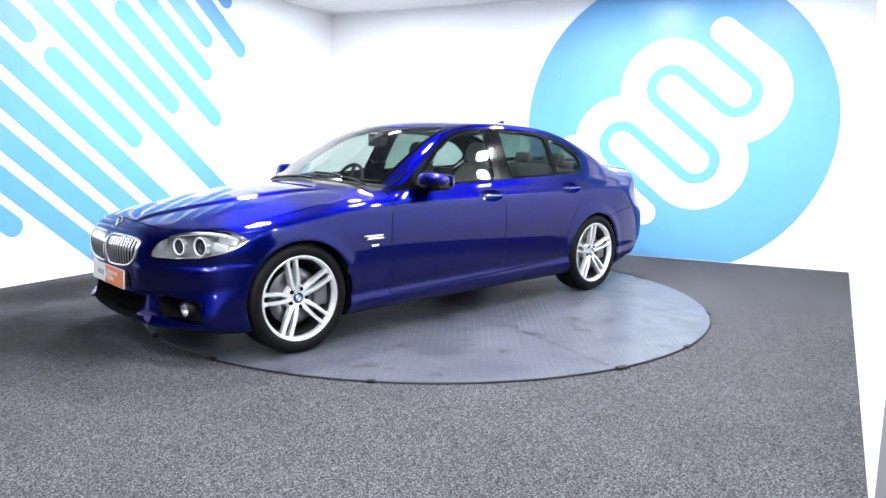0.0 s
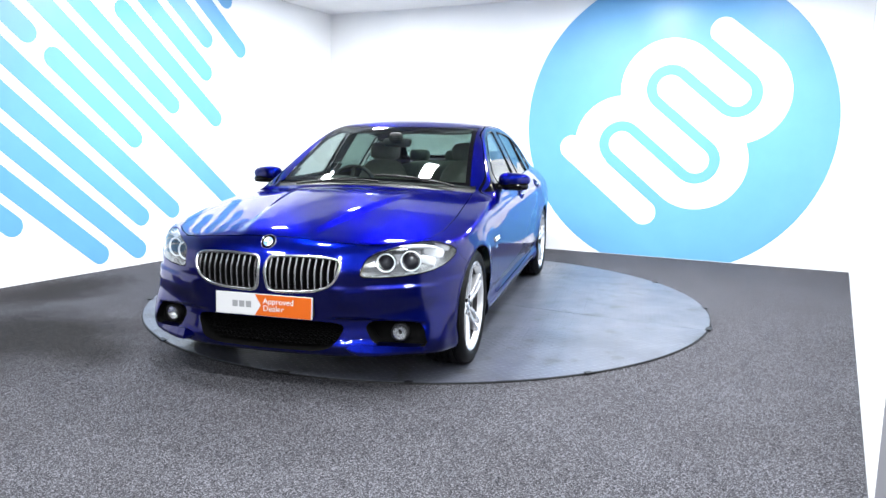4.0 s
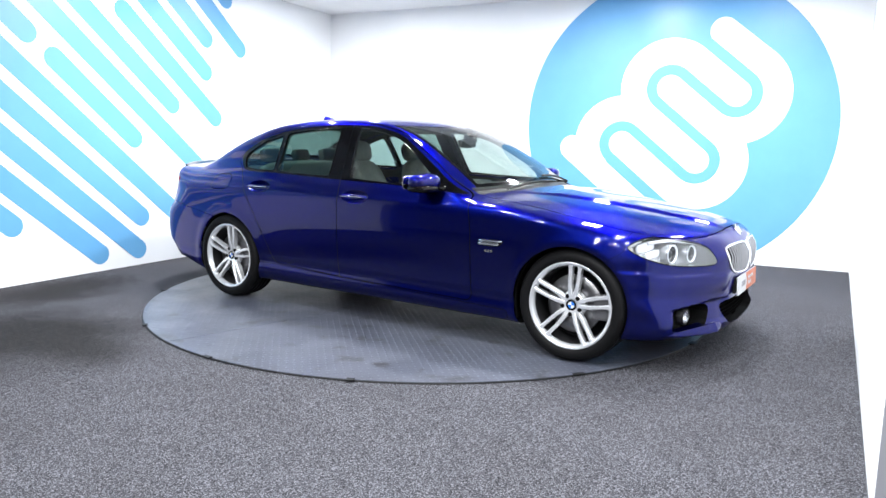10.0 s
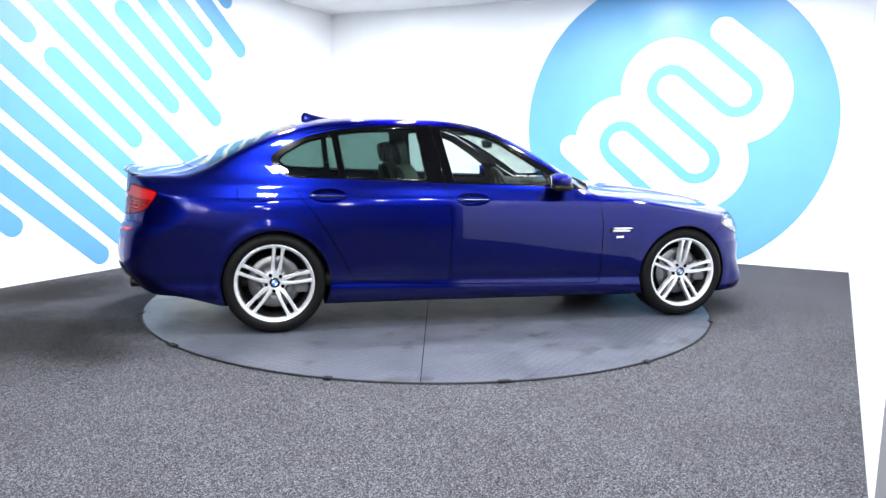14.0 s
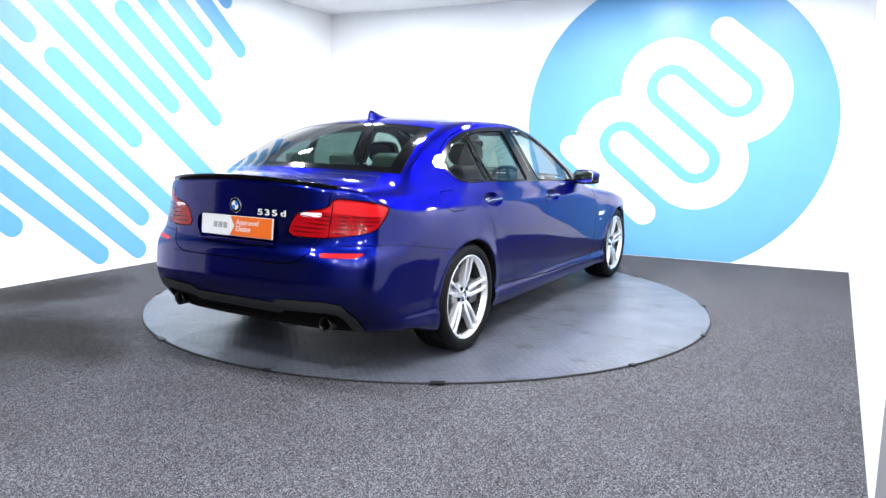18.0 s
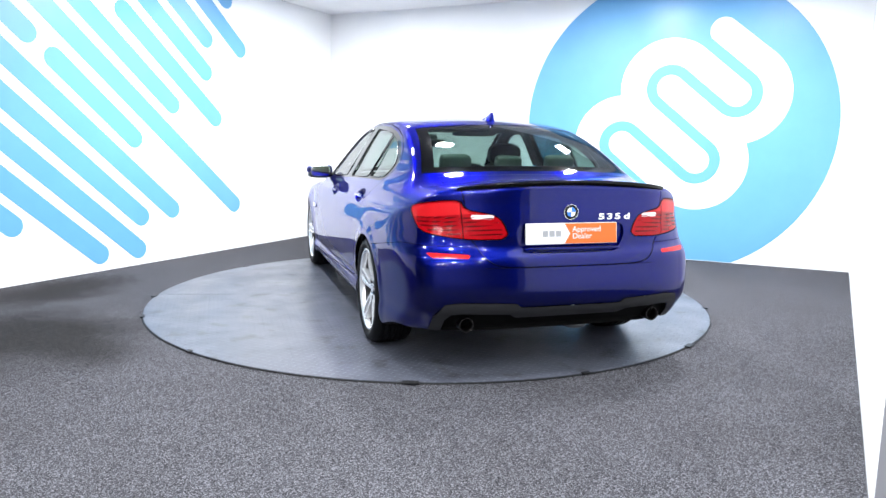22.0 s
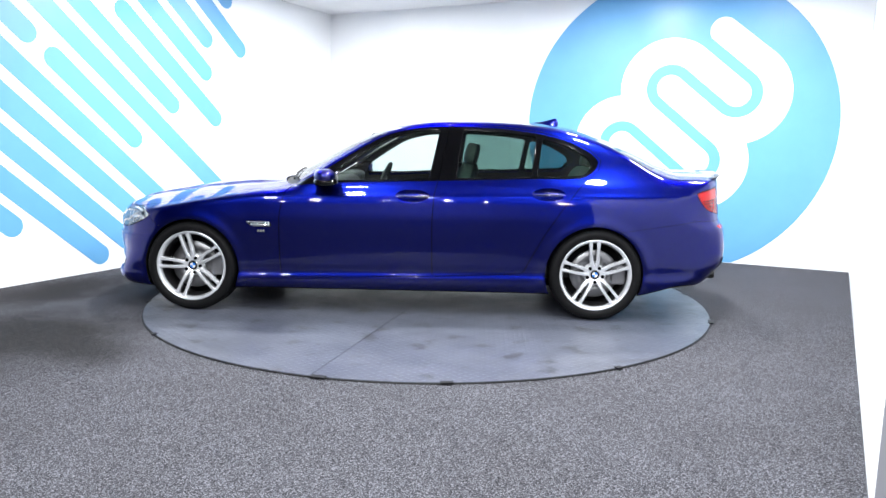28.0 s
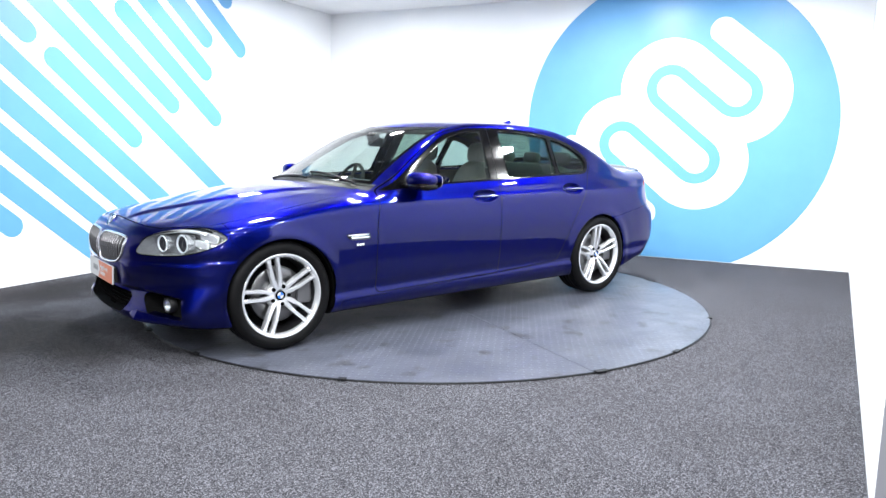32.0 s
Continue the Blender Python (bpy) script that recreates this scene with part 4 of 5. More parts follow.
def blob(bm, size, m, power=3.0, nu=20, nv=12, shape=None):
    """A rounded block: half sizes, the squareness, and a function that bends its points."""
    def f(c):
        return math.copysign(abs(c) ** (2 / power), c)
    grid = []
    for j in range(nv + 1):
        v = -math.pi / 2 + math.pi * j / nv
        row = []
        for i in range(nu):
            u = 2 * math.pi * i / nu
            q = Vector((size[0] * f(math.cos(v)) * f(math.cos(u)), size[1] * f(math.cos(v)) * f(math.sin(u)), size[2] * f(math.sin(v))))
            if shape:
                q = Vector(shape(q))
            row.append(bm.verts.new(m @ q))
            if j in (0, nv):
                break
        grid.append(row)
    for j in range(nv):
        a, b = grid[j], grid[j + 1]
        for i in range(nu):
            k = (i + 1) % nu
            if len(a) == 1:
                bm.faces.new((a[0], b[k], b[i]))
            elif len(b) == 1:
                bm.faces.new((a[i], a[k], b[0]))
            else:
                bm.faces.new((a[i], a[k], b[k], b[i]))


def tube(bm, path, r, seg=8, closed=False):
    path = [Vector(q) for q in path]
    rows = []
    n = len(path)
    for k, q in enumerate(path):
        w = (path[(k + 1) % n] - path[k - 1]) if closed else (path[min(k + 1, n - 1)] - path[max(k - 1, 0)])
        w.normalize()
        a = w.orthogonal() if not rows else (last - w * last.dot(w))
        a.normalize()
        last = a
        b = w.cross(a)
        rows.append([bm.verts.new(q + a * r * math.cos(2 * math.pi * i / seg) + b * r * math.sin(2 * math.pi * i / seg)) for i in range(seg)])
    for k in range(n if closed else n - 1):
        a, b = rows[k], rows[(k + 1) % n]
        for i in range(seg):
            j = (i + 1) % seg
            bm.faces.new((a[i], a[j], b[j], b[i]))
    if not closed:
        bm.faces.new(rows[0][::-1])
        bm.faces.new(rows[-1])


def lathe(bm, profile, seg=48, m=Matrix()):
    """Turns a profile of (radius, y) round the y axis."""
    rows = [[bm.verts.new(m @ Vector((r * math.cos(2 * math.pi * i / seg), y, r * math.sin(2 * math.pi * i / seg)))) for i in range(seg)] for r, y in profile]
    for a, b in zip(rows, rows[1:]):
        for i in range(seg):
            j = (i + 1) % seg
            bm.faces.new((a[i], a[j], b[j], b[i]))


def words(name, text, size, m, mat, parent, spacing=1.0):
    c = bpy.data.curves.new(name, "FONT")
    c.body, c.size, c.extrude, c.offset, c.space_line, c.space_character = text, size, 0.0006, 0.0008 if size > 0.0435 else 0.0, 0.86, spacing
    o = bpy.data.objects.new(name, c)
    me = bpy.data.meshes.new_from_object(o)
    bpy.data.objects.remove(o)
    me.materials.clear()
    me.materials.append(mat)
    ob = new(name, me)
    ob.parent, ob.matrix_basis = parent, m
    return ob


FORWARD = Matrix(((0, 0, 1, 0), (1, 0, 0, 0), (0, 1, 0, 0), (0, 0, 0, 1)))   # drawn face turned to the front
BACKWARD = Matrix(((0, 0, -1, 0), (-1, 0, 0, 0), (0, 1, 0, 0), (0, 0, 0, 1)))  # drawn face turned to the rear


def headlights():
    for s, faces in zip((1, -1), halves(f_lamp)):
        lamp = SK.tray("headlight", faces, lambda p, n: np.array([[q[0] - 0.085, q[1] - s * 0.035, 0.68 + (q[2] - 0.68) * 0.92] for q in p]), M_LAMP_BOWL, CAR, "headlight with twin round lamps under a clear lens")
        SK.object("lens", faces, M_LENS, lamp, "clear curved lens", 0.001)
        turn = pose(0, 0, 0, 0, 0, -90 + s * 14)
        for c, r in (((1.990, s * 0.688, 0.666), 0.051), ((2.066, s * 0.580, 0.662), 0.046)):
            at = Matrix.Translation(c) @ turn
            bm = bmesh.new()
            lathe(bm, [(r + 0.004, -0.05), (r + 0.004, 0.006), (r + 0.003, 0.010)], 40, at)
            part("lamp_tube", bm, M_LAMP_BOWL, lamp, "", True)
            bm = bmesh.new()
            lathe(bm, [(r + 0.003, 0.010), (r + 0.001, 0.013), (r - 0.0025, 0.012), (r - 0.0045, 0.004)], 40, at)
            part("light_ring", bm, M_RING, lamp, "white light ring", True)
            bm = bmesh.new()
            lathe(bm, [(0.0005, 0.006), (r * 0.3, 0.003), (r * 0.55, -0.006), (r * 0.74, -0.018), (r - 0.0045, -0.024), (r - 0.0045, 0.004)], 32, at)
            part("projector", bm, M_PROJECTOR, lamp, "dark glass projector", True)
        bm = bmesh.new()
        path = []
        for k in range(9):
            t = k / 8
            y = 0.535 + 0.265 * t
            z = 0.717 + 0.030 * math.sin(math.pi * min(t * 0.75, 1)) - 0.012 * t
            path.append((nose_x(y, z) - 0.022, s * (y - 0.006), z))
        tube(bm, path, 0.0105, 8)
        part("brow_light", bm, M_SILVER, lamp, "white brow light bar", True)
        for x, y, z, a, b in ((1.865, 0.772, 0.702, 0.060, 0.028), (1.905, 0.752, 0.662, 0.046, 0.022), (1.815, 0.802, 0.724, 0.046, 0.018)):
            bm = bmesh.new()
            blob(bm, (a, 0.012, b), pose(x, s * y, z, 0, -14, s * -52), 4)
            part("side_reflector", bm, M_SILVER, lamp, "silver side reflector", True)


def kidneys():
    for s, faces in zip((1, -1), halves(kidney)):
        inner, ring = SK.cut(faces, lambda x, a, z, y: inside_of(KIDNEY, a, z) + 0.012)
        g = SK.tray("grille", inner, carry((-0.055, 0, 0)), M_UNDER, CAR, "rounded grille with a chrome surround")
        bm = bmesh.new()
        loop = rounded(KIDNEY, 1)
        keep = [q for i, q in enumerate(loop) if i % 2 == 0]
        mid = (sum(q[0] for q in keep) / len(keep), sum(q[1] for q in keep) / len(keep))
        keep = [(q[0] + (mid[0] - q[0]) * 0.028, q[1] + (mid[1] - q[1]) * 0.052) for q in keep]
        tube(bm, [(nose_x(q[0], q[1]) + 0.001, s * q[0], q[1]) for q in keep], 0.0080, 10, True)
        part("surround", bm, M_SATIN, g, "bright chrome surround", True)
        SK.object("surround_base", ring, M_SATIN, g, "", 0.003)
        for k in range(11):
            y = 0.042 + 0.0335 * k
            zs = [z for z in np.linspace(0.50, 0.72, 90) if inside_of(KIDNEY, np.array([y]), np.array([z]))[0] < -0.012]
            lo, hi = zs[0], zs[-1]
            bm = bmesh.new()
            rows = []
            for z in np.linspace(lo, hi, 7):
                x = nose_x(y, z)
                rows.append([bm.verts.new(q) for q in ((x - 0.045, s * (y - 0.004), z), (x - 0.004, s * (y - 0.005), z), (x + 0.003, s * y, z), (x - 0.004, s * (y + 0.005), z), (x - 0.045, s * (y + 0.004), z))])
            for a, b in zip(rows, rows[1:]):
                for i in range(4):
                    bm.faces.new((a[i], a[i + 1], b[i + 1], b[i]))
            bmesh.ops.recalc_face_normals(bm, faces=bm.faces)
            sl = part("slat", bm, M_SLAT, g, "" if k else "dark slat with a bright front edge")
            sl.data.materials.append(M_UNDER)
            sl.data.polygons.foreach_set("material_index", [1 if i % 4 in (0, 3) else 0 for i in range(len(sl.data.polygons))])


def front_end():
    g = SK.tray("lower_grille", intake, carry((-0.11, 0, 0)), M_UNDER, FRONT_BUMPER, "black lower air intake")
    bm = bmesh.new()
    for row in range(7):
        z = 0.236 + row * 0.021
        for col in range(-14, 15):
            y = (col + 0.5 * (row % 2)) * 0.027
            if inside_of(INTAKE, np.array([abs(y)]), np.array([z]))[0] < -0.014:
                x = nose_x(abs(y), z) - 0.05
                ring = [(y + 0.0125 * math.cos(math.pi / 3 * i), z + 0.0095 * math.sin(math.pi / 3 * i)) for i in range(6)]
                outer = [bm.verts.new((x, a, b)) for a, b in ring]
                core = [bm.verts.new((x - 0.012, y + (a - y) * 0.72, z + (b - z) * 0.72)) for a, b in ring]
                for i in range(6):
                    bm.faces.new((outer[i], outer[(i + 1) % 6], core[(i + 1) % 6], core[i]))
    tagged(part("mesh_insert", bm, M_UNDER, FRONT_BUMPER, "black honeycomb mesh"), kind="stuff")
    for s, faces in zip((1, -1), halves(fog)):
        SK.tray("fog_bay", faces, lambda p, n: np.array([[min(q[0] - 0.05, 2.060), q[1] - s * 0.01, q[2]] for q in p]), M_UNDER, FRONT_BUMPER, "black fog lamp bay")
        bm = bmesh.new()
        rows = []
        for y, top, low, out in ((0.420, 0.252, 0.247, 0.004), (0.455, 0.262, 0.226, 0.018), (0.500, 0.268, 0.212, 0.030), (0.560, 0.262, 0.208, 0.024), (0.640, 0.254, 0.209, 0.016), (0.720, 0.245, 0.212, 0.009), (0.780, 0.237, 0.217, 0.005), (0.815, 0.230, 0.224, 0.001)):
            x = nose_x(y, 0.225)
            rows.append([bm.verts.new(q) for q in ((x - 0.05, s * y, top + 0.004), (x + out * 0.3, s * y, top), (x + out * 0.95, s * y, (top + low * 2) / 3), (x + out, s * y, low + 0.004), (x + out * 0.7, s * y, low - 0.002), (x - 0.05, s * y, low - 0.012))])
        for a, b in zip(rows, rows[1:]):
            for i in range(5):
                bm.faces.new((a[i], a[i + 1], b[i + 1], b[i]))
        bmesh.ops.recalc_face_normals(bm, faces=bm.faces)
        part("bumper_blade", bm, M_PAINT, FRONT_BUMPER, "body-coloured bumper blade")
        at = Matrix.Translation((2.078, s * 0.662, 0.312)) @ pose(0, 0, 0, 0, 0, -90 + s * 10)
        bm = bmesh.new()
        lathe(bm, [(0.046, -0.03), (0.046, 0.010), (0.040, 0.013), (0.035, 0.010)], 32, at)
        part("fog_lamp_ring", bm, M_BLACK, FRONT_BUMPER, "black fog lamp ring", True)
        bm = bmesh.new()
        lathe(bm, [(0.036, 0.010), (0.033, 0.006), (0.028, -0.012), (0.012, -0.022), (0.0005, -0.023)], 32, at)
        part("fog_lamp", bm, M_LAMP_BOWL, FRONT_BUMPER, "round fog lamp with a silver bowl", True)
        bm = bmesh.new()
        lathe(bm, [(0.0005, 0.013), (0.02, 0.011), (0.038, 0.006)], 32, at)
        part("lens", bm, M_LENS, FRONT_BUMPER, "clear fog lamp lens", True)


def number_plate(front):
    m = pose(2.281, 0.004, 0.446, 0, -3, 0) @ FORWARD if front else pose(-2.487, 0.0, 0.800, 0, 6, 0) @ BACKWARD
    bm = bmesh.new()
    box(bm, (-0.268, -0.056, -0.010), (0.268, 0.056, 0.0), 0.004)
    plate = part("number_plate", bm, M_WHITE, CAR, "white and orange dealer plate", at=m)
    bm = bmesh.new()
    pts = [(-0.045, -0.053), (0.264, -0.053), (0.264, 0.053), (-0.045, 0.053), (-0.012, 0.0)]
    vs = [bm.verts.new((x, y, 0.0012)) for x, y in pts]
    bm.faces.new(vs)
    lo = [bm.verts.new((x, y, 0.0)) for x, y in pts]
    for i in range(5):
        bm.faces.new((lo[i], lo[(i + 1) % 5], vs[(i + 1) % 5], vs[i]))
    part("orange_field", bm, M_ORANGE, plate, "orange field with a pointed edge")
    words("wording", "Approved\nDealer", 0.042, pose(0.0, 0.008, 0.002), M_WHITE, plate)
    for k, (a, b) in enumerate(((-0.172, -0.142), (-0.134, -0.104), (-0.096, -0.066))):
        bm = bmesh.new()
        box(bm, (a, -0.016, 0.0004), (b, 0.016, 0.0012), 0.0)
        part("grey_mark", bm, M_GREY_PRINT, plate)
    bm = bmesh.new()
    if front:
        box(bm, (2.225, -0.262, 0.40), (2.268, 0.270, 0.495), 0.006)
        part("plate_holder", bm, M_BLACK, FRONT_BUMPER, "black plate holder")


def roundel(at, r, parent, name="badge"):
    bm = bmesh.new()
    lathe(bm, [(r, -0.006), (r, 0.004), (r * 0.95, 0.006), (r * 0.92, 0.005)], 36, at)
    ob = part(name, bm, M_CHROME, parent, "round badge in blue and white", True)
    bm = bmesh.new()
    lathe(bm, [(r * 0.92, 0.0045), (r * 0.60, 0.0055)], 36, at)
    part("ring", bm, M_GLOSS_BLACK, ob)
    for q in range(4):
        bm = bmesh.new()
        c = bm.verts.new(at @ Vector((0, 0.0058, 0)))
        arc = [bm.verts.new(at @ Vector((r * 0.60 * math.cos(math.pi / 2 * q + math.pi / 20 * i), 0.0056, r * 0.60 * math.sin(math.pi / 2 * q + math.pi / 20 * i)))) for i in range(11)]
        for a, b in zip(arc, arc[1:]):
            bm.faces.new((c, a, b))
        bmesh.ops.recalc_face_normals(bm, faces=bm.faces)
        part("quarter", bm, M_ROUNDEL_BLUE if q % 2 else M_WHITE, ob)
    return ob


def rear_end():
    for s, faces in zip((1, -1), halves(r_lamp)):
        def w(x, a):
            return (a + x) * 0.7071
        inner, outer = SK.panel(faces, lambda x, a, z, y: w(x, a) + 1.268 + 0.16 * (0.95 - z), 0.002)
        for name, fs, owner in (("tail_light", outer, CAR), ("inner_tail_light", inner, CAR)):
            bars = []
            for z0 in (0.796, 0.817, 0.838, 0.859, 0.880):
                b, fs = SK.cut(fs, lambda x, a, z, y: np.maximum(np.abs(z - z0 + 0.02 * (w(x, a) + 1.2)) - 0.0048, np.maximum(np.abs(w(x, a) + 1.25) - 0.225, lamp_back(x, a, z, y) + 0.012)))
                bars.append(b)
            clear = []
            if name == "inner_tail_light":
                clear, fs = SK.cut(fs, lambda x, a, z, y: np.maximum(np.abs(w(x, a) + 1.375) - 0.052, np.abs(z - 0.889) - 0.011))
            upper, fs = SK.cut(fs, lambda x, a, z, y: np.maximum(0.893 - 0.10 * (w(x, a) + 1.2) - z, lamp_back(x, a, z, y) + 0.010))
            ob = SK.object(name, fs, M_RED, owner, "glossy red tail light with dark lines")
            if upper:
                SK.object("upper_lens", upper, M_RED_BAR, ob, "bright red upper lens", -0.001)
            for b in bars:
                if b:
                    SK.object("light_line", b, M_RED_DARK, ob, "", -0.002)
            if clear:
                SK.object("reversing_light", clear, M_REVERSE, ob, "pale reversing light")
    for f in halves(refl):
        SK.object("reflector", f, M_RED_BAR, REAR_BUMPER, "red reflector strip", 0.001)
    # lit rim and shaded core of one plastic, painted as two tones
    core, rim = SK.cut(diff, lambda x, a, z, y: inside_of(DIFFUSER, a, z) + 0.062)
    diffuser = SK.object("diffuser", rim, M_DIFFUSER, REAR_BUMPER, "black rear diffuser, its rim coloured paler as a lit ledge", 0.006)
    SK.tray("lower_diffuser", core, sink(0.02), M_UNDER, diffuser, "recessed lower part, coloured near black for its shade")
    bm = bmesh.new()
    x = tail_x(0.0, 0.715)
    blob(bm, (0.016, 0.285, 0.010), pose(x - 0.006, 0.0, 0.722), 3.5, 36, 10)
    part("boot_handle", bm, M_PAINT, LID_OB, "body-coloured grip strip below the plate", True)
    SK.tray("plate_bay", bay, lambda p, n: np.stack([np.maximum(p[:, 0], -2.470) + 0.012, p[:, 1], p[:, 2]], 1), M_PAINT, LID_OB)
    for s in (-1, 1):
        bm = bmesh.new()
        lathe(bm, [(0.034, -0.13), (0.038, -0.12), (0.0395, 0.0), (0.038, 0.005), (0.035, 0.003), (0.033, -0.05), (0.032, -0.10), (0.0005, -0.10)], 32, Matrix.Translation((-2.420, s * 0.562, 0.314)) @ pose(0, 0, 0, 0, 0, 90))
        part("exhaust_tip", bm, M_EXHAUST, CAR, "round dark chrome exhaust tip", True)
    bm = bmesh.new()
    blob(bm, (0.13, 0.075, 0.030), pose(-2.18, -0.16, 0.243), 3.0, 24, 10)
    part("silencer", bm, M_STEEL, CAR, "dull steel silencer under the boot", True)
    # lip on the boot lid
    bm = bmesh.new()
    rows = []
    for y in np.linspace(-0.615, 0.615, 41):
        edge = -2.464 + float(tail_plan(np.array(abs(y)))) * 1.04
        t = 0.35 + 0.65 * (1 - (abs(y) / 0.615) ** 6)
        z = top_z(edge + 0.06, y)
        rows.append([bm.verts.new(q) for q in ((edge + 0.075, y, z - 0.001), (edge + 0.02, y, z + 0.010 * t), (edge - 0.018 * t, y, z + 0.016 * t), (edge - 0.022 * t, y, z + 0.010 * t), (edge + 0.002, y, z - 0.012))])
    for a, b in zip(rows, rows[1:]):
        for i in range(4):
            bm.faces.new((a[i], b[i], b[i + 1], a[i + 1]))
    bmesh.ops.recalc_face_normals(bm, faces=bm.faces)
    part("boot_spoiler", bm, M_GLOSS_BLACK, LID_OB, "slim dark boot lip spoiler", True)
    x = tail_x(0.0, 0.915)
    roundel(Matrix.Translation((x - 0.002, 0.008, 0.913)) @ pose(0, 0, 0, 0, 0, 90), 0.042, LID_OB)
    for k, (ch, off) in enumerate((("5", 0.0), ("3", 0.050), ("5", 0.100), ("d", 0.158))):
        y = -0.155 - off
        words("letter" if ch == "d" else "numeral", ch, 0.044, pose(tail_x(abs(y), 0.885) - 0.004, y, 0.872, 0, 0, 2) @ BACKWARD @ Matrix.Diagonal((1.8, 1, 1, 1)), M_LETTER, LID_OB)
    roundel(Matrix.Translation((2.203, 0.0, 0.757)) @ pose(0, 0, 0, 0, -33, 0) @ pose(0, 0, 0, 0, 0, -90), 0.041, HOOD_OB)


def shoulders():
    """Handles, side vents, mirrors and the roof fin."""
    cups = [halves(cup_f), halves(cup_r)]
    for k, s in enumerate((1, -1)):
        for j, (hx, hz) in enumerate(HANDLES):
            door = DOORS[k][j]
            SK.tray("handle_cup", cups[j][k], lambda p, n: p - n * 0.030 * np.clip(1.4 - 1.4 * (np.hypot((p[:, 0] - hx) / 2.7, p[:, 2] - hz) / 0.045)[:, None] ** 2, 0, 1), M_PAINT, door)
            bm = bmesh.new()
            y = side_y(hx, hz)
            blob(bm, (0.120, 0.010, 0.0125), pose(hx, s * (y + 0.008), hz + 0.001, 0, 0, 0), 2.6, 28, 10)
            h = part("handle", bm, M_PAINT, door, "body-coloured door handle", True)
            bm = bmesh.new()
            blob(bm, (0.112, 0.002, 0.0024), pose(hx, s * (y + 0.0185), hz + 0.001), 2.6, 28, 8)
            part("strip", bm, M_CHROME, h, "chrome strip", True)
        f = halves(vent)[k]
        SK.tray("side_vent", f, sink(0.012), M_BLACK, CAR, "side vent with a chrome blade")
        bm = bmesh.new()
        for a, b, z, r in ((0.885, 1.042, 0.676, 0.008), (0.880, 1.020, 0.657, 0.011)):
            tube(bm, [(x, s * (side_y(x, z) + 0.001), z) for x in np.linspace(a, b, 8)], r, 10)
        part("vent_blade", bm, M_CHROME, CAR, "chrome side vent blade", True)
        for i in range(3):
            bm = bmesh.new()
            x = 0.928 + 0.020 * i
            y = side_y(x, 0.612)
            box(bm, (x - 0.008, s * y - 0.002, 0.604), (x + 0.008, s * y + 0.002, 0.620), 0.001)
            part("side_mark", bm, M_CHROME, CAR, "small chrome mark")
        # mirror
        def cap(q):
            k = 0.5 + 0.5 * max(-1, min(1, q.y / 0.105)) * s
            return (q.x * (1.0 - 0.30 * k), q.y, q.z * (1.0 - 0.30 * k) + 0.004 * k)
        bm = bmesh.new()
        blob(bm, (0.088, 0.112, 0.062), pose(0.470, s * 0.955, 1.012, 0, 0, s * 12), 2.7, 32, 18, cap)
        m = part("mirror", bm, M_PAINT, DOORS[k][0], "body-coloured door mirror", True)
        bm = bmesh.new()
        blob(bm, (0.084, 0.102, 0.030), pose(0.466, s * 0.953, 0.974, 0, 0, s * 12), 3.2, 24, 10)
        part("mirror_foot", bm, M_GLOSS_BLACK, m, "gloss black lower shell", True)
        bm = bmesh.new()
        tube(bm, [(0.49, s * 0.90, 0.985), (0.53, s * 0.86, 0.975), (0.56, s * 0.82, 0.970)], 0.022, 10)
        part("mirror_arm", bm, M_GLOSS_BLACK, m, "", True)
        bm = bmesh.new()
        blob(bm, (0.004, 0.088, 0.048), pose(0.382, s * 0.955, 1.008, 0, 0, s * 12), 4.0, 24, 8)
        part("mirror_glass", bm, M_CHROME, m, "silvered mirror glass", True)
    bm = bmesh.new()
    rows = []
    for t in np.linspace(0, 1, 12):
        x = -1.055 - 0.215 * t
        h = 0.072 * t ** 1.5 * (1 if t < 0.9 else 1 - (t - 0.9) * 5)
        wd = 0.034 * math.sin(math.pi * min(0.15 + t * 0.75, 1)) + 0.004
        z = top_z(x, 0)
        rows.append([bm.verts.new(q) for q in ((x, wd, z - 0.003), (x, wd * 0.5, z + h * 0.35), (x, 0.005, z + h + 0.003), (x, -0.005, z + h + 0.003), (x, -wd * 0.5, z + h * 0.35), (x, -wd, z - 0.003))])
    for a, b in zip(rows, rows[1:]):
        for i in range(5):
            bm.faces.new((a[i], a[i + 1], b[i + 1], b[i]))
    bm.faces.new(rows[-1])
    bmesh.ops.recalc_face_normals(bm, faces=bm.faces)
    part("roof_fin", bm, M_PAINT, CAR, "blue shark-fin aerial", True)


def window_seals():
    """Rounded gloss black beads round the side windows."""
    for k, s in enumerate((1, -1)):
        for j, loop in ((0, W1), (1, W2), (1, W3)):
            bm = bmesh.new()
            pts = [q for i, q in enumerate(loop) if i % 2 == 0]
            tube(bm, [(x, s * (side_y(x, z) + 0.0005), z) for x, z in pts], 0.0042, 6, True)
            part("window_seal", bm, M_GLOSS_BLACK, DOORS[k][j], "gloss black window bead", True)


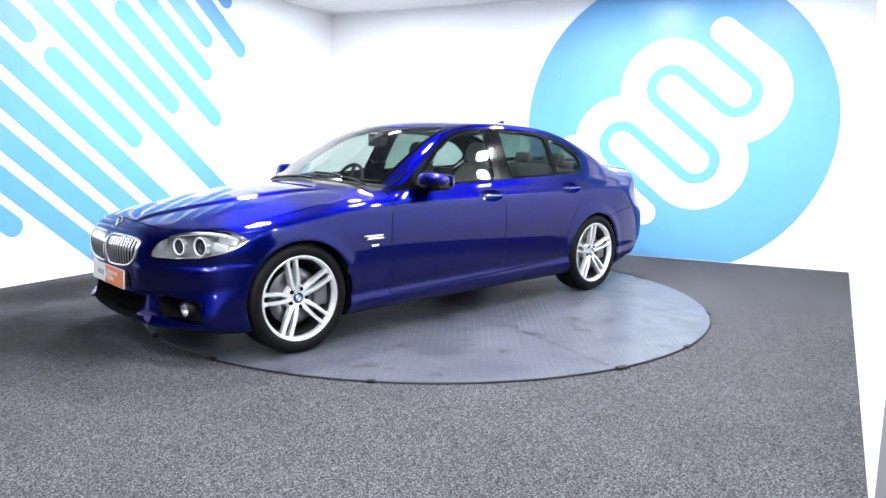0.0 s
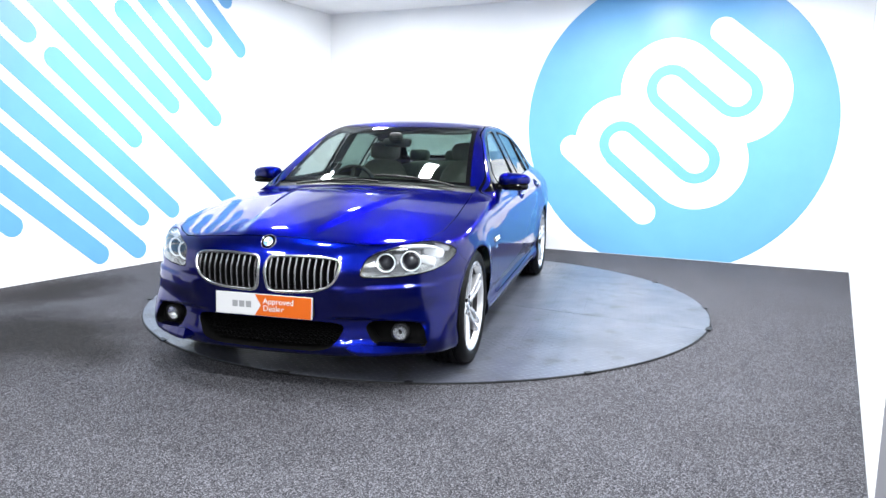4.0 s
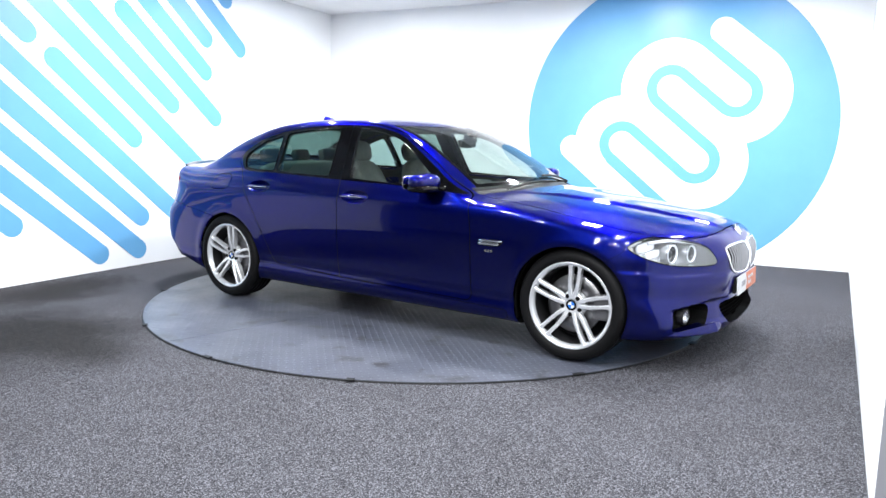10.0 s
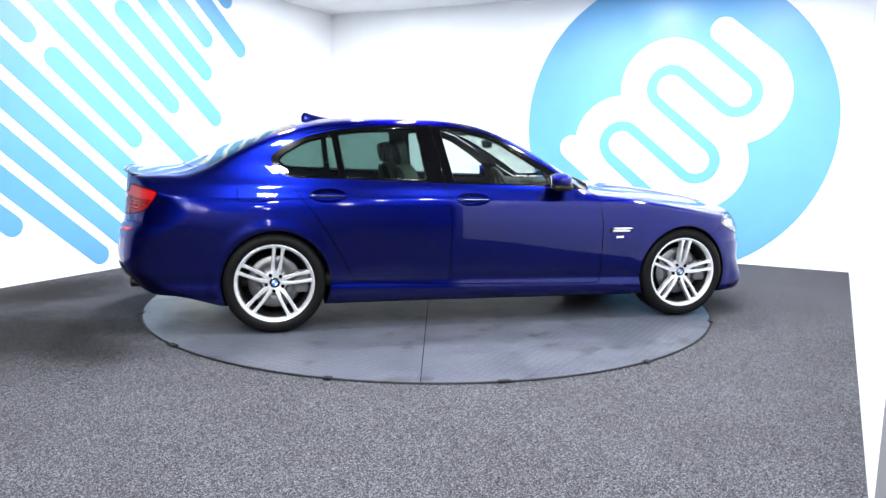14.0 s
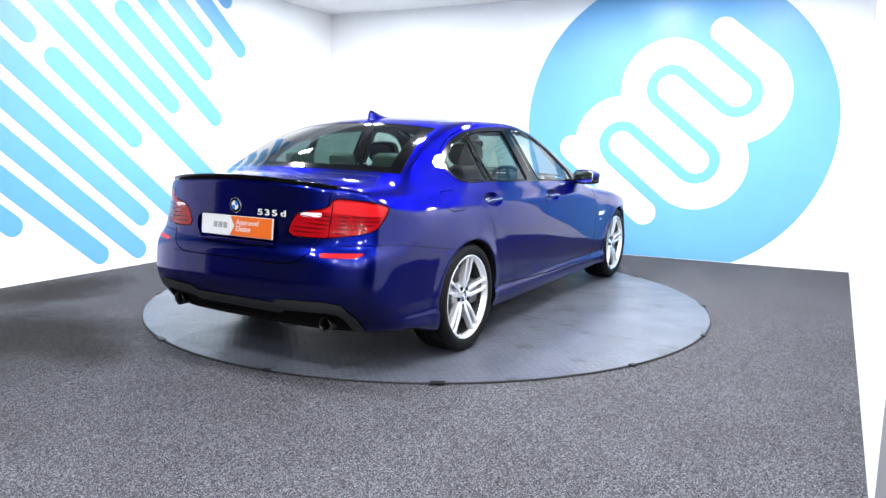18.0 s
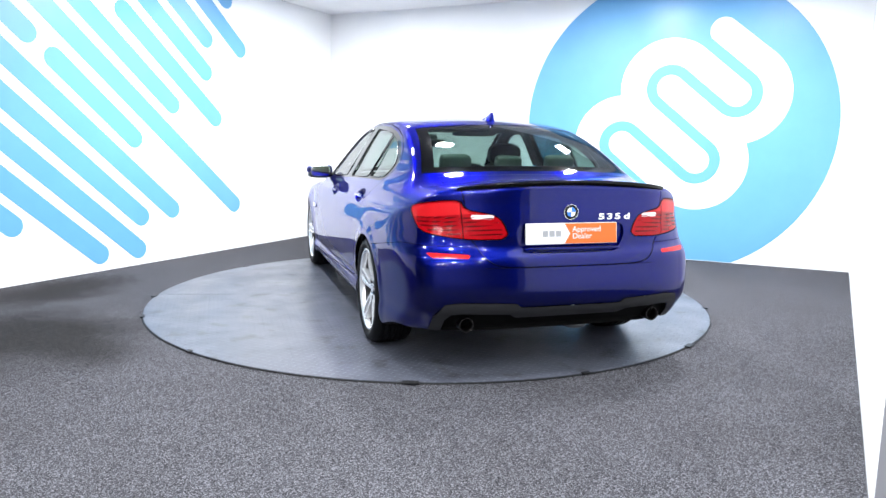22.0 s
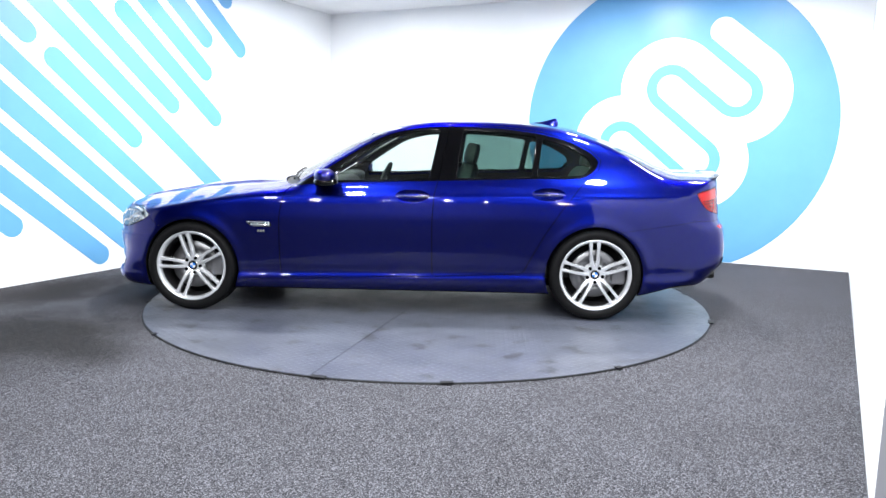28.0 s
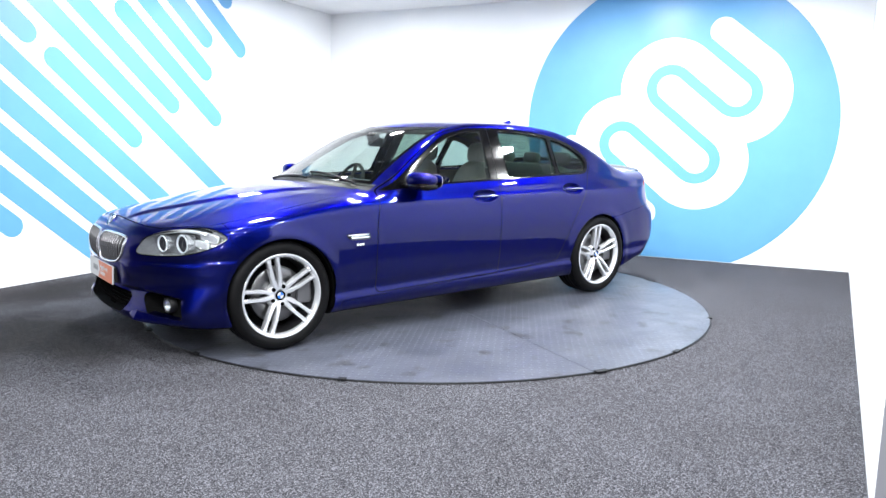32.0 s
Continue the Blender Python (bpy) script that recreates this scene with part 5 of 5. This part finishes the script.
def cabin_inside():
    def block(name, size, at, mat, owner=CAR, label="", power=4.0, shape=None):
        bm = bmesh.new()
        blob(bm, size, at, power, 24, 12, shape)
        return part(name, bm, mat, owner, label, True)
    block("dashboard", (0.20, 0.74, 0.11), pose(0.60, 0, 0.865, 0, 8), M_TRIM_DARK, CAR, "black dashboard")
    block("cabin_floor", (1.45, 0.78, 0.06), pose(-0.5, 0, 0.33), M_TRIM_DARK, CAR, "dark cabin carpet", 8)
    block("parcel_shelf", (0.24, 0.62, 0.03), pose(-1.74, 0, 1.005), M_TRIM_DARK, CAR, "dark parcel shelf", 6)
    block("centre_console", (0.55, 0.12, 0.14), pose(0.05, 0, 0.55), M_TRIM_DARK, CAR, "", 5)
    for y in (0.37, -0.37):
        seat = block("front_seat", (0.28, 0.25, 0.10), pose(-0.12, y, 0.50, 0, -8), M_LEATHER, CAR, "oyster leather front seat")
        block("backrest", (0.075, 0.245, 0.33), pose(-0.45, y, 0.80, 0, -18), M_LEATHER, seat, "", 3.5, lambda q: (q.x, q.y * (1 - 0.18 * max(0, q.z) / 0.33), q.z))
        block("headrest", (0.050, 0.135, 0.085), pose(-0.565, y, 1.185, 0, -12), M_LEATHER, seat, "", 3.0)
        # dark layers added to paint the shade on the seat's back
        block("seat_back_shade", (0.045, 0.235, 0.31), pose(-0.505, y, 0.79, 0, -18), M_TRIM_DARK, seat, "dark layer for the shade on the seat back", 3.5, lambda q: (q.x, q.y * (1 - 0.18 * max(0, q.z) / 0.33), q.z))
        block("headrest_shade", (0.030, 0.128, 0.080), pose(-0.596, y, 1.180, 0, -12), M_TRIM_DARK, seat, "dark layer for the shade on the headrest", 3.0)
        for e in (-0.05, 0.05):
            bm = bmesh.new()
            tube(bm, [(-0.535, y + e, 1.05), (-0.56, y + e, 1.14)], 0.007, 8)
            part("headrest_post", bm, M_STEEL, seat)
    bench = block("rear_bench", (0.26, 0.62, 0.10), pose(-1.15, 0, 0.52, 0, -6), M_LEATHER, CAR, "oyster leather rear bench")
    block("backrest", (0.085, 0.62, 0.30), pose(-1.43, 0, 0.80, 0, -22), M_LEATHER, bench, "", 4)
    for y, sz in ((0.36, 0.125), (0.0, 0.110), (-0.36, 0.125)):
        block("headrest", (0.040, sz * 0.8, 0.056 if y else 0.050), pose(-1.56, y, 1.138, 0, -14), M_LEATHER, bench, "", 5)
    bm = bmesh.new()
    at = pose(0.235, -0.37, 0.905, 0, 66, 0)
    tube(bm, [at @ Vector((0.185 * math.cos(t), 0.185 * math.sin(t), 0)) for t in np.linspace(0, 2 * math.pi, 40, endpoint=False)], 0.015, 10, True)
    wheel = part("steering_wheel", bm, M_TRIM_DARK, CAR, "black leather steering wheel", True)
    block("hub", (0.075, 0.075, 0.025), at, M_TRIM_DARK, wheel, "", 2.6)
    for t in (0, 180, 270):
        block("spoke", (0.06, 0.018, 0.010), at @ pose(0, 0, 0, 0, 0, t) @ pose(0.12, 0, 0), M_TRIM_DARK, wheel, "", 4)
    block("instrument_hood", (0.10, 0.19, 0.05), pose(0.50, -0.37, 0.965), M_TRIM_DARK, CAR, "", 3)
    m = block("inner_mirror", (0.018, 0.115, 0.034), pose(0.205, 0, 1.262, 0, -12), M_TRIM_DARK, CAR, "black inner mirror", 4)
    block("sensor_housing", (0.045, 0.05, 0.04), pose(0.235, 0, 1.300), M_TRIM_DARK, CAR, "", 3)
    for y in (0.33, -0.33):
        block("sun_visor", (0.07, 0.20, 0.010), pose(0.02, y, 1.352, 0, 16), M_HEADLINING, CAR, "", 5)
    for a, b in (((0.83, -0.52, 0), (0.865, 0.10, 0)), ((0.80, 0.05, 0), (0.76, 0.60, 0))):
        bm = bmesh.new()
        tube(bm, [(a[0] + (b[0] - a[0]) * t + 0.02, a[1] + (b[1] - a[1]) * t, top_z(a[0] + (b[0] - a[0]) * t + 0.02, a[1] + (b[1] - a[1]) * t) + 0.012) for t in np.linspace(0, 1, 9)], 0.008, 8)
        part("wiper", bm, M_BLACK, CAR, "black wiper")


def wheel(x, s, phase):
    """One wheel with its outer face towards s."""
    at = pose(x, s * 0.795, WHEEL_Z, 0, 0, 0 if s > 0 else 180)
    bm = bmesh.new()
    lathe(bm, [(0.249, 0.100), (0.2585, 0.108), (0.2600, 0.113), (0.2580, 0.117), (0.252, 0.117), (0.243, 0.112), (0.236, 0.098), (0.232, 0.082)], 72)
    w = part("wheel", bm, M_ALLOY, CAR, "silver five double-spoke alloy wheel", True, at)
    # the alloy barrel in a darker metal, its shade put into the colour
    bm = bmesh.new()
    lathe(bm, [(0.232, 0.084), (0.224, 0.05), (0.222, -0.04), (0.238, -0.09), (0.246, -0.105), (0.10, -0.105)], 56)
    part("barrel", bm, M_BARREL, w, "wheel barrel, coloured dark for the shade inside", True)
    bm = bmesh.new()
    side = [(0.2575, 0.113), (0.268, 0.121), (0.285, 0.1265), (0.303, 0.125), (0.318, 0.117), (0.327, 0.104), (0.3325, 0.090)]
    tread = []
    for g in (0.058, 0.020, -0.020, -0.058):
        tread += [(0.3352, g + 0.006), (0.328, g + 0.0045), (0.328, g - 0.0045), (0.3352, g - 0.006)]
    lathe(bm, side + tread + [(r, -y) for r, y in side[::-1]], 72)
    part("tyre", bm, M_RUBBER, w, "black low-profile tyre", True)
    for k in range(5):
        base = radians(phase + 72 * k)
        for e in (-1, 1):
            bm = bmesh.new()
            rows = []
            for r, off, half, top, low in ((0.040, 0.011, 0.016, 0.080, 0.045), (0.070, 0.0165, 0.0150, 0.088, 0.050), (0.105, 0.0225, 0.0125, 0.095, 0.056), (0.150, 0.0265, 0.0112, 0.101, 0.062), (0.195, 0.0275, 0.0110, 0.106, 0.067), (0.225, 0.0285, 0.0125, 0.109, 0.070), (0.243, 0.0310, 0.0190, 0.111, 0.074)):
                row = []
                for q, y in ((-half, low), (-half, top - 0.006), (-half * 0.6, top), (half * 0.6, top), (half, top - 0.006), (half, low)):
                    lx, lz = r, e * off + q
                    row.append(bm.verts.new((lx * math.cos(base) - lz * math.sin(base), y, lx * math.sin(base) + lz * math.cos(base))))
                rows.append(row)
            for a, b in zip(rows, rows[1:]):
                for i in range(5):
                    bm.faces.new((a[i], a[i + 1], b[i + 1], b[i]))
            bm.faces.new(rows[0])
            bmesh.ops.recalc_face_normals(bm, faces=bm.faces)
            part("spoke", bm, M_ALLOY, w)
    bm = bmesh.new()
    lathe(bm, [(0.085, 0.030), (0.080, 0.066), (0.060, 0.078), (0.038, 0.083), (0.036, 0.080)], 40)
    part("hub", bm, M_ALLOY, w, "", True)
    roundel(pose(0, 0.079, 0), 0.034, w, "centre_cap")
    for k in range(5):
        t = radians(phase + 36 + 72 * k)
        bm = bmesh.new()
        cyl(bm, 0.0125, 0.0125, 0.012, pose(0.056 * math.cos(t), 0.079, 0.056 * math.sin(t), 90), 12)
        part("bolt_hole", bm, M_UNDER, w, "" if k else "dark wheel bolt recess")
    bm = bmesh.new()
    lathe(bm, [(0.070, 0.020), (0.075, 0.036), (0.172, 0.036), (0.174, 0.033), (0.174, 0.010), (0.075, 0.010)], 56)
    part("brake_disc", bm, M_STEEL, w, "steel brake disc", True)
    bm = bmesh.new()
    box(bm, (-0.225, 0.0, -0.075), (-0.125, 0.062, 0.075), 0.018)
    part("brake_caliper", bm, M_CALIPER, w, "grey brake caliper", at=None)
    return w


headlights()
kidneys()
front_end()
number_plate(True)
number_plate(False)
rear_end()
shoulders()
window_seals()
cabin_inside()
# wheel faces lie in the x-z plane; a wheel on the far side is turned half round
wheel(1.484, -1, 180 - 84)
wheel(-1.484, -1, 180 - 83)
wheel(1.484, 1, 77)
wheel(-1.484, 1, 87)


# the car's heading and the turning deck, half second by half second
HEADINGS = [-138.0, -137.9, -136.7, -133.8, -129.3, -123.7, -117.6, -111.9, -106.2, -100.3, -94.3, -88.1, -81.9, -76.1, -69.9, -64.0, -57.9, -52.2, -46.2, -40.5, -34.5, -28.7, -22.9, -17.3, -11.4, -5.6, 0.2, 6.1, 12.0, 17.8, 23.6, 29.6, 35.6, 41.5, 47.2, 52.7, 58.6, 64.5, 70.4, 76.2, 82.3, 88.1, 94.3, 100.2, 106.1, 111.8, 117.7, 123.2, 128.7, 134.1, 140.0, 146.1, 152.2, 158.1, 164.1, 170.1, 176.2, 182.3, 188.2, 194.1, 200.0, 205.7, 210.9, 215.0, 217.9]
CAR_AT = (0.2301, -0.1395)


def motions():
    rows, deck = [], []
    for i, a in enumerate(HEADINGS):
        m = pose(0, 0, 0, 0, 0, a)
        rows.append((i * 0.5, m @ pose(CAR_AT[0], CAR_AT[1], 0)))
        deck.append((i * 0.5, m))
    walk(CAR, rows)
    walk(TURNTABLE, deck)


motions()
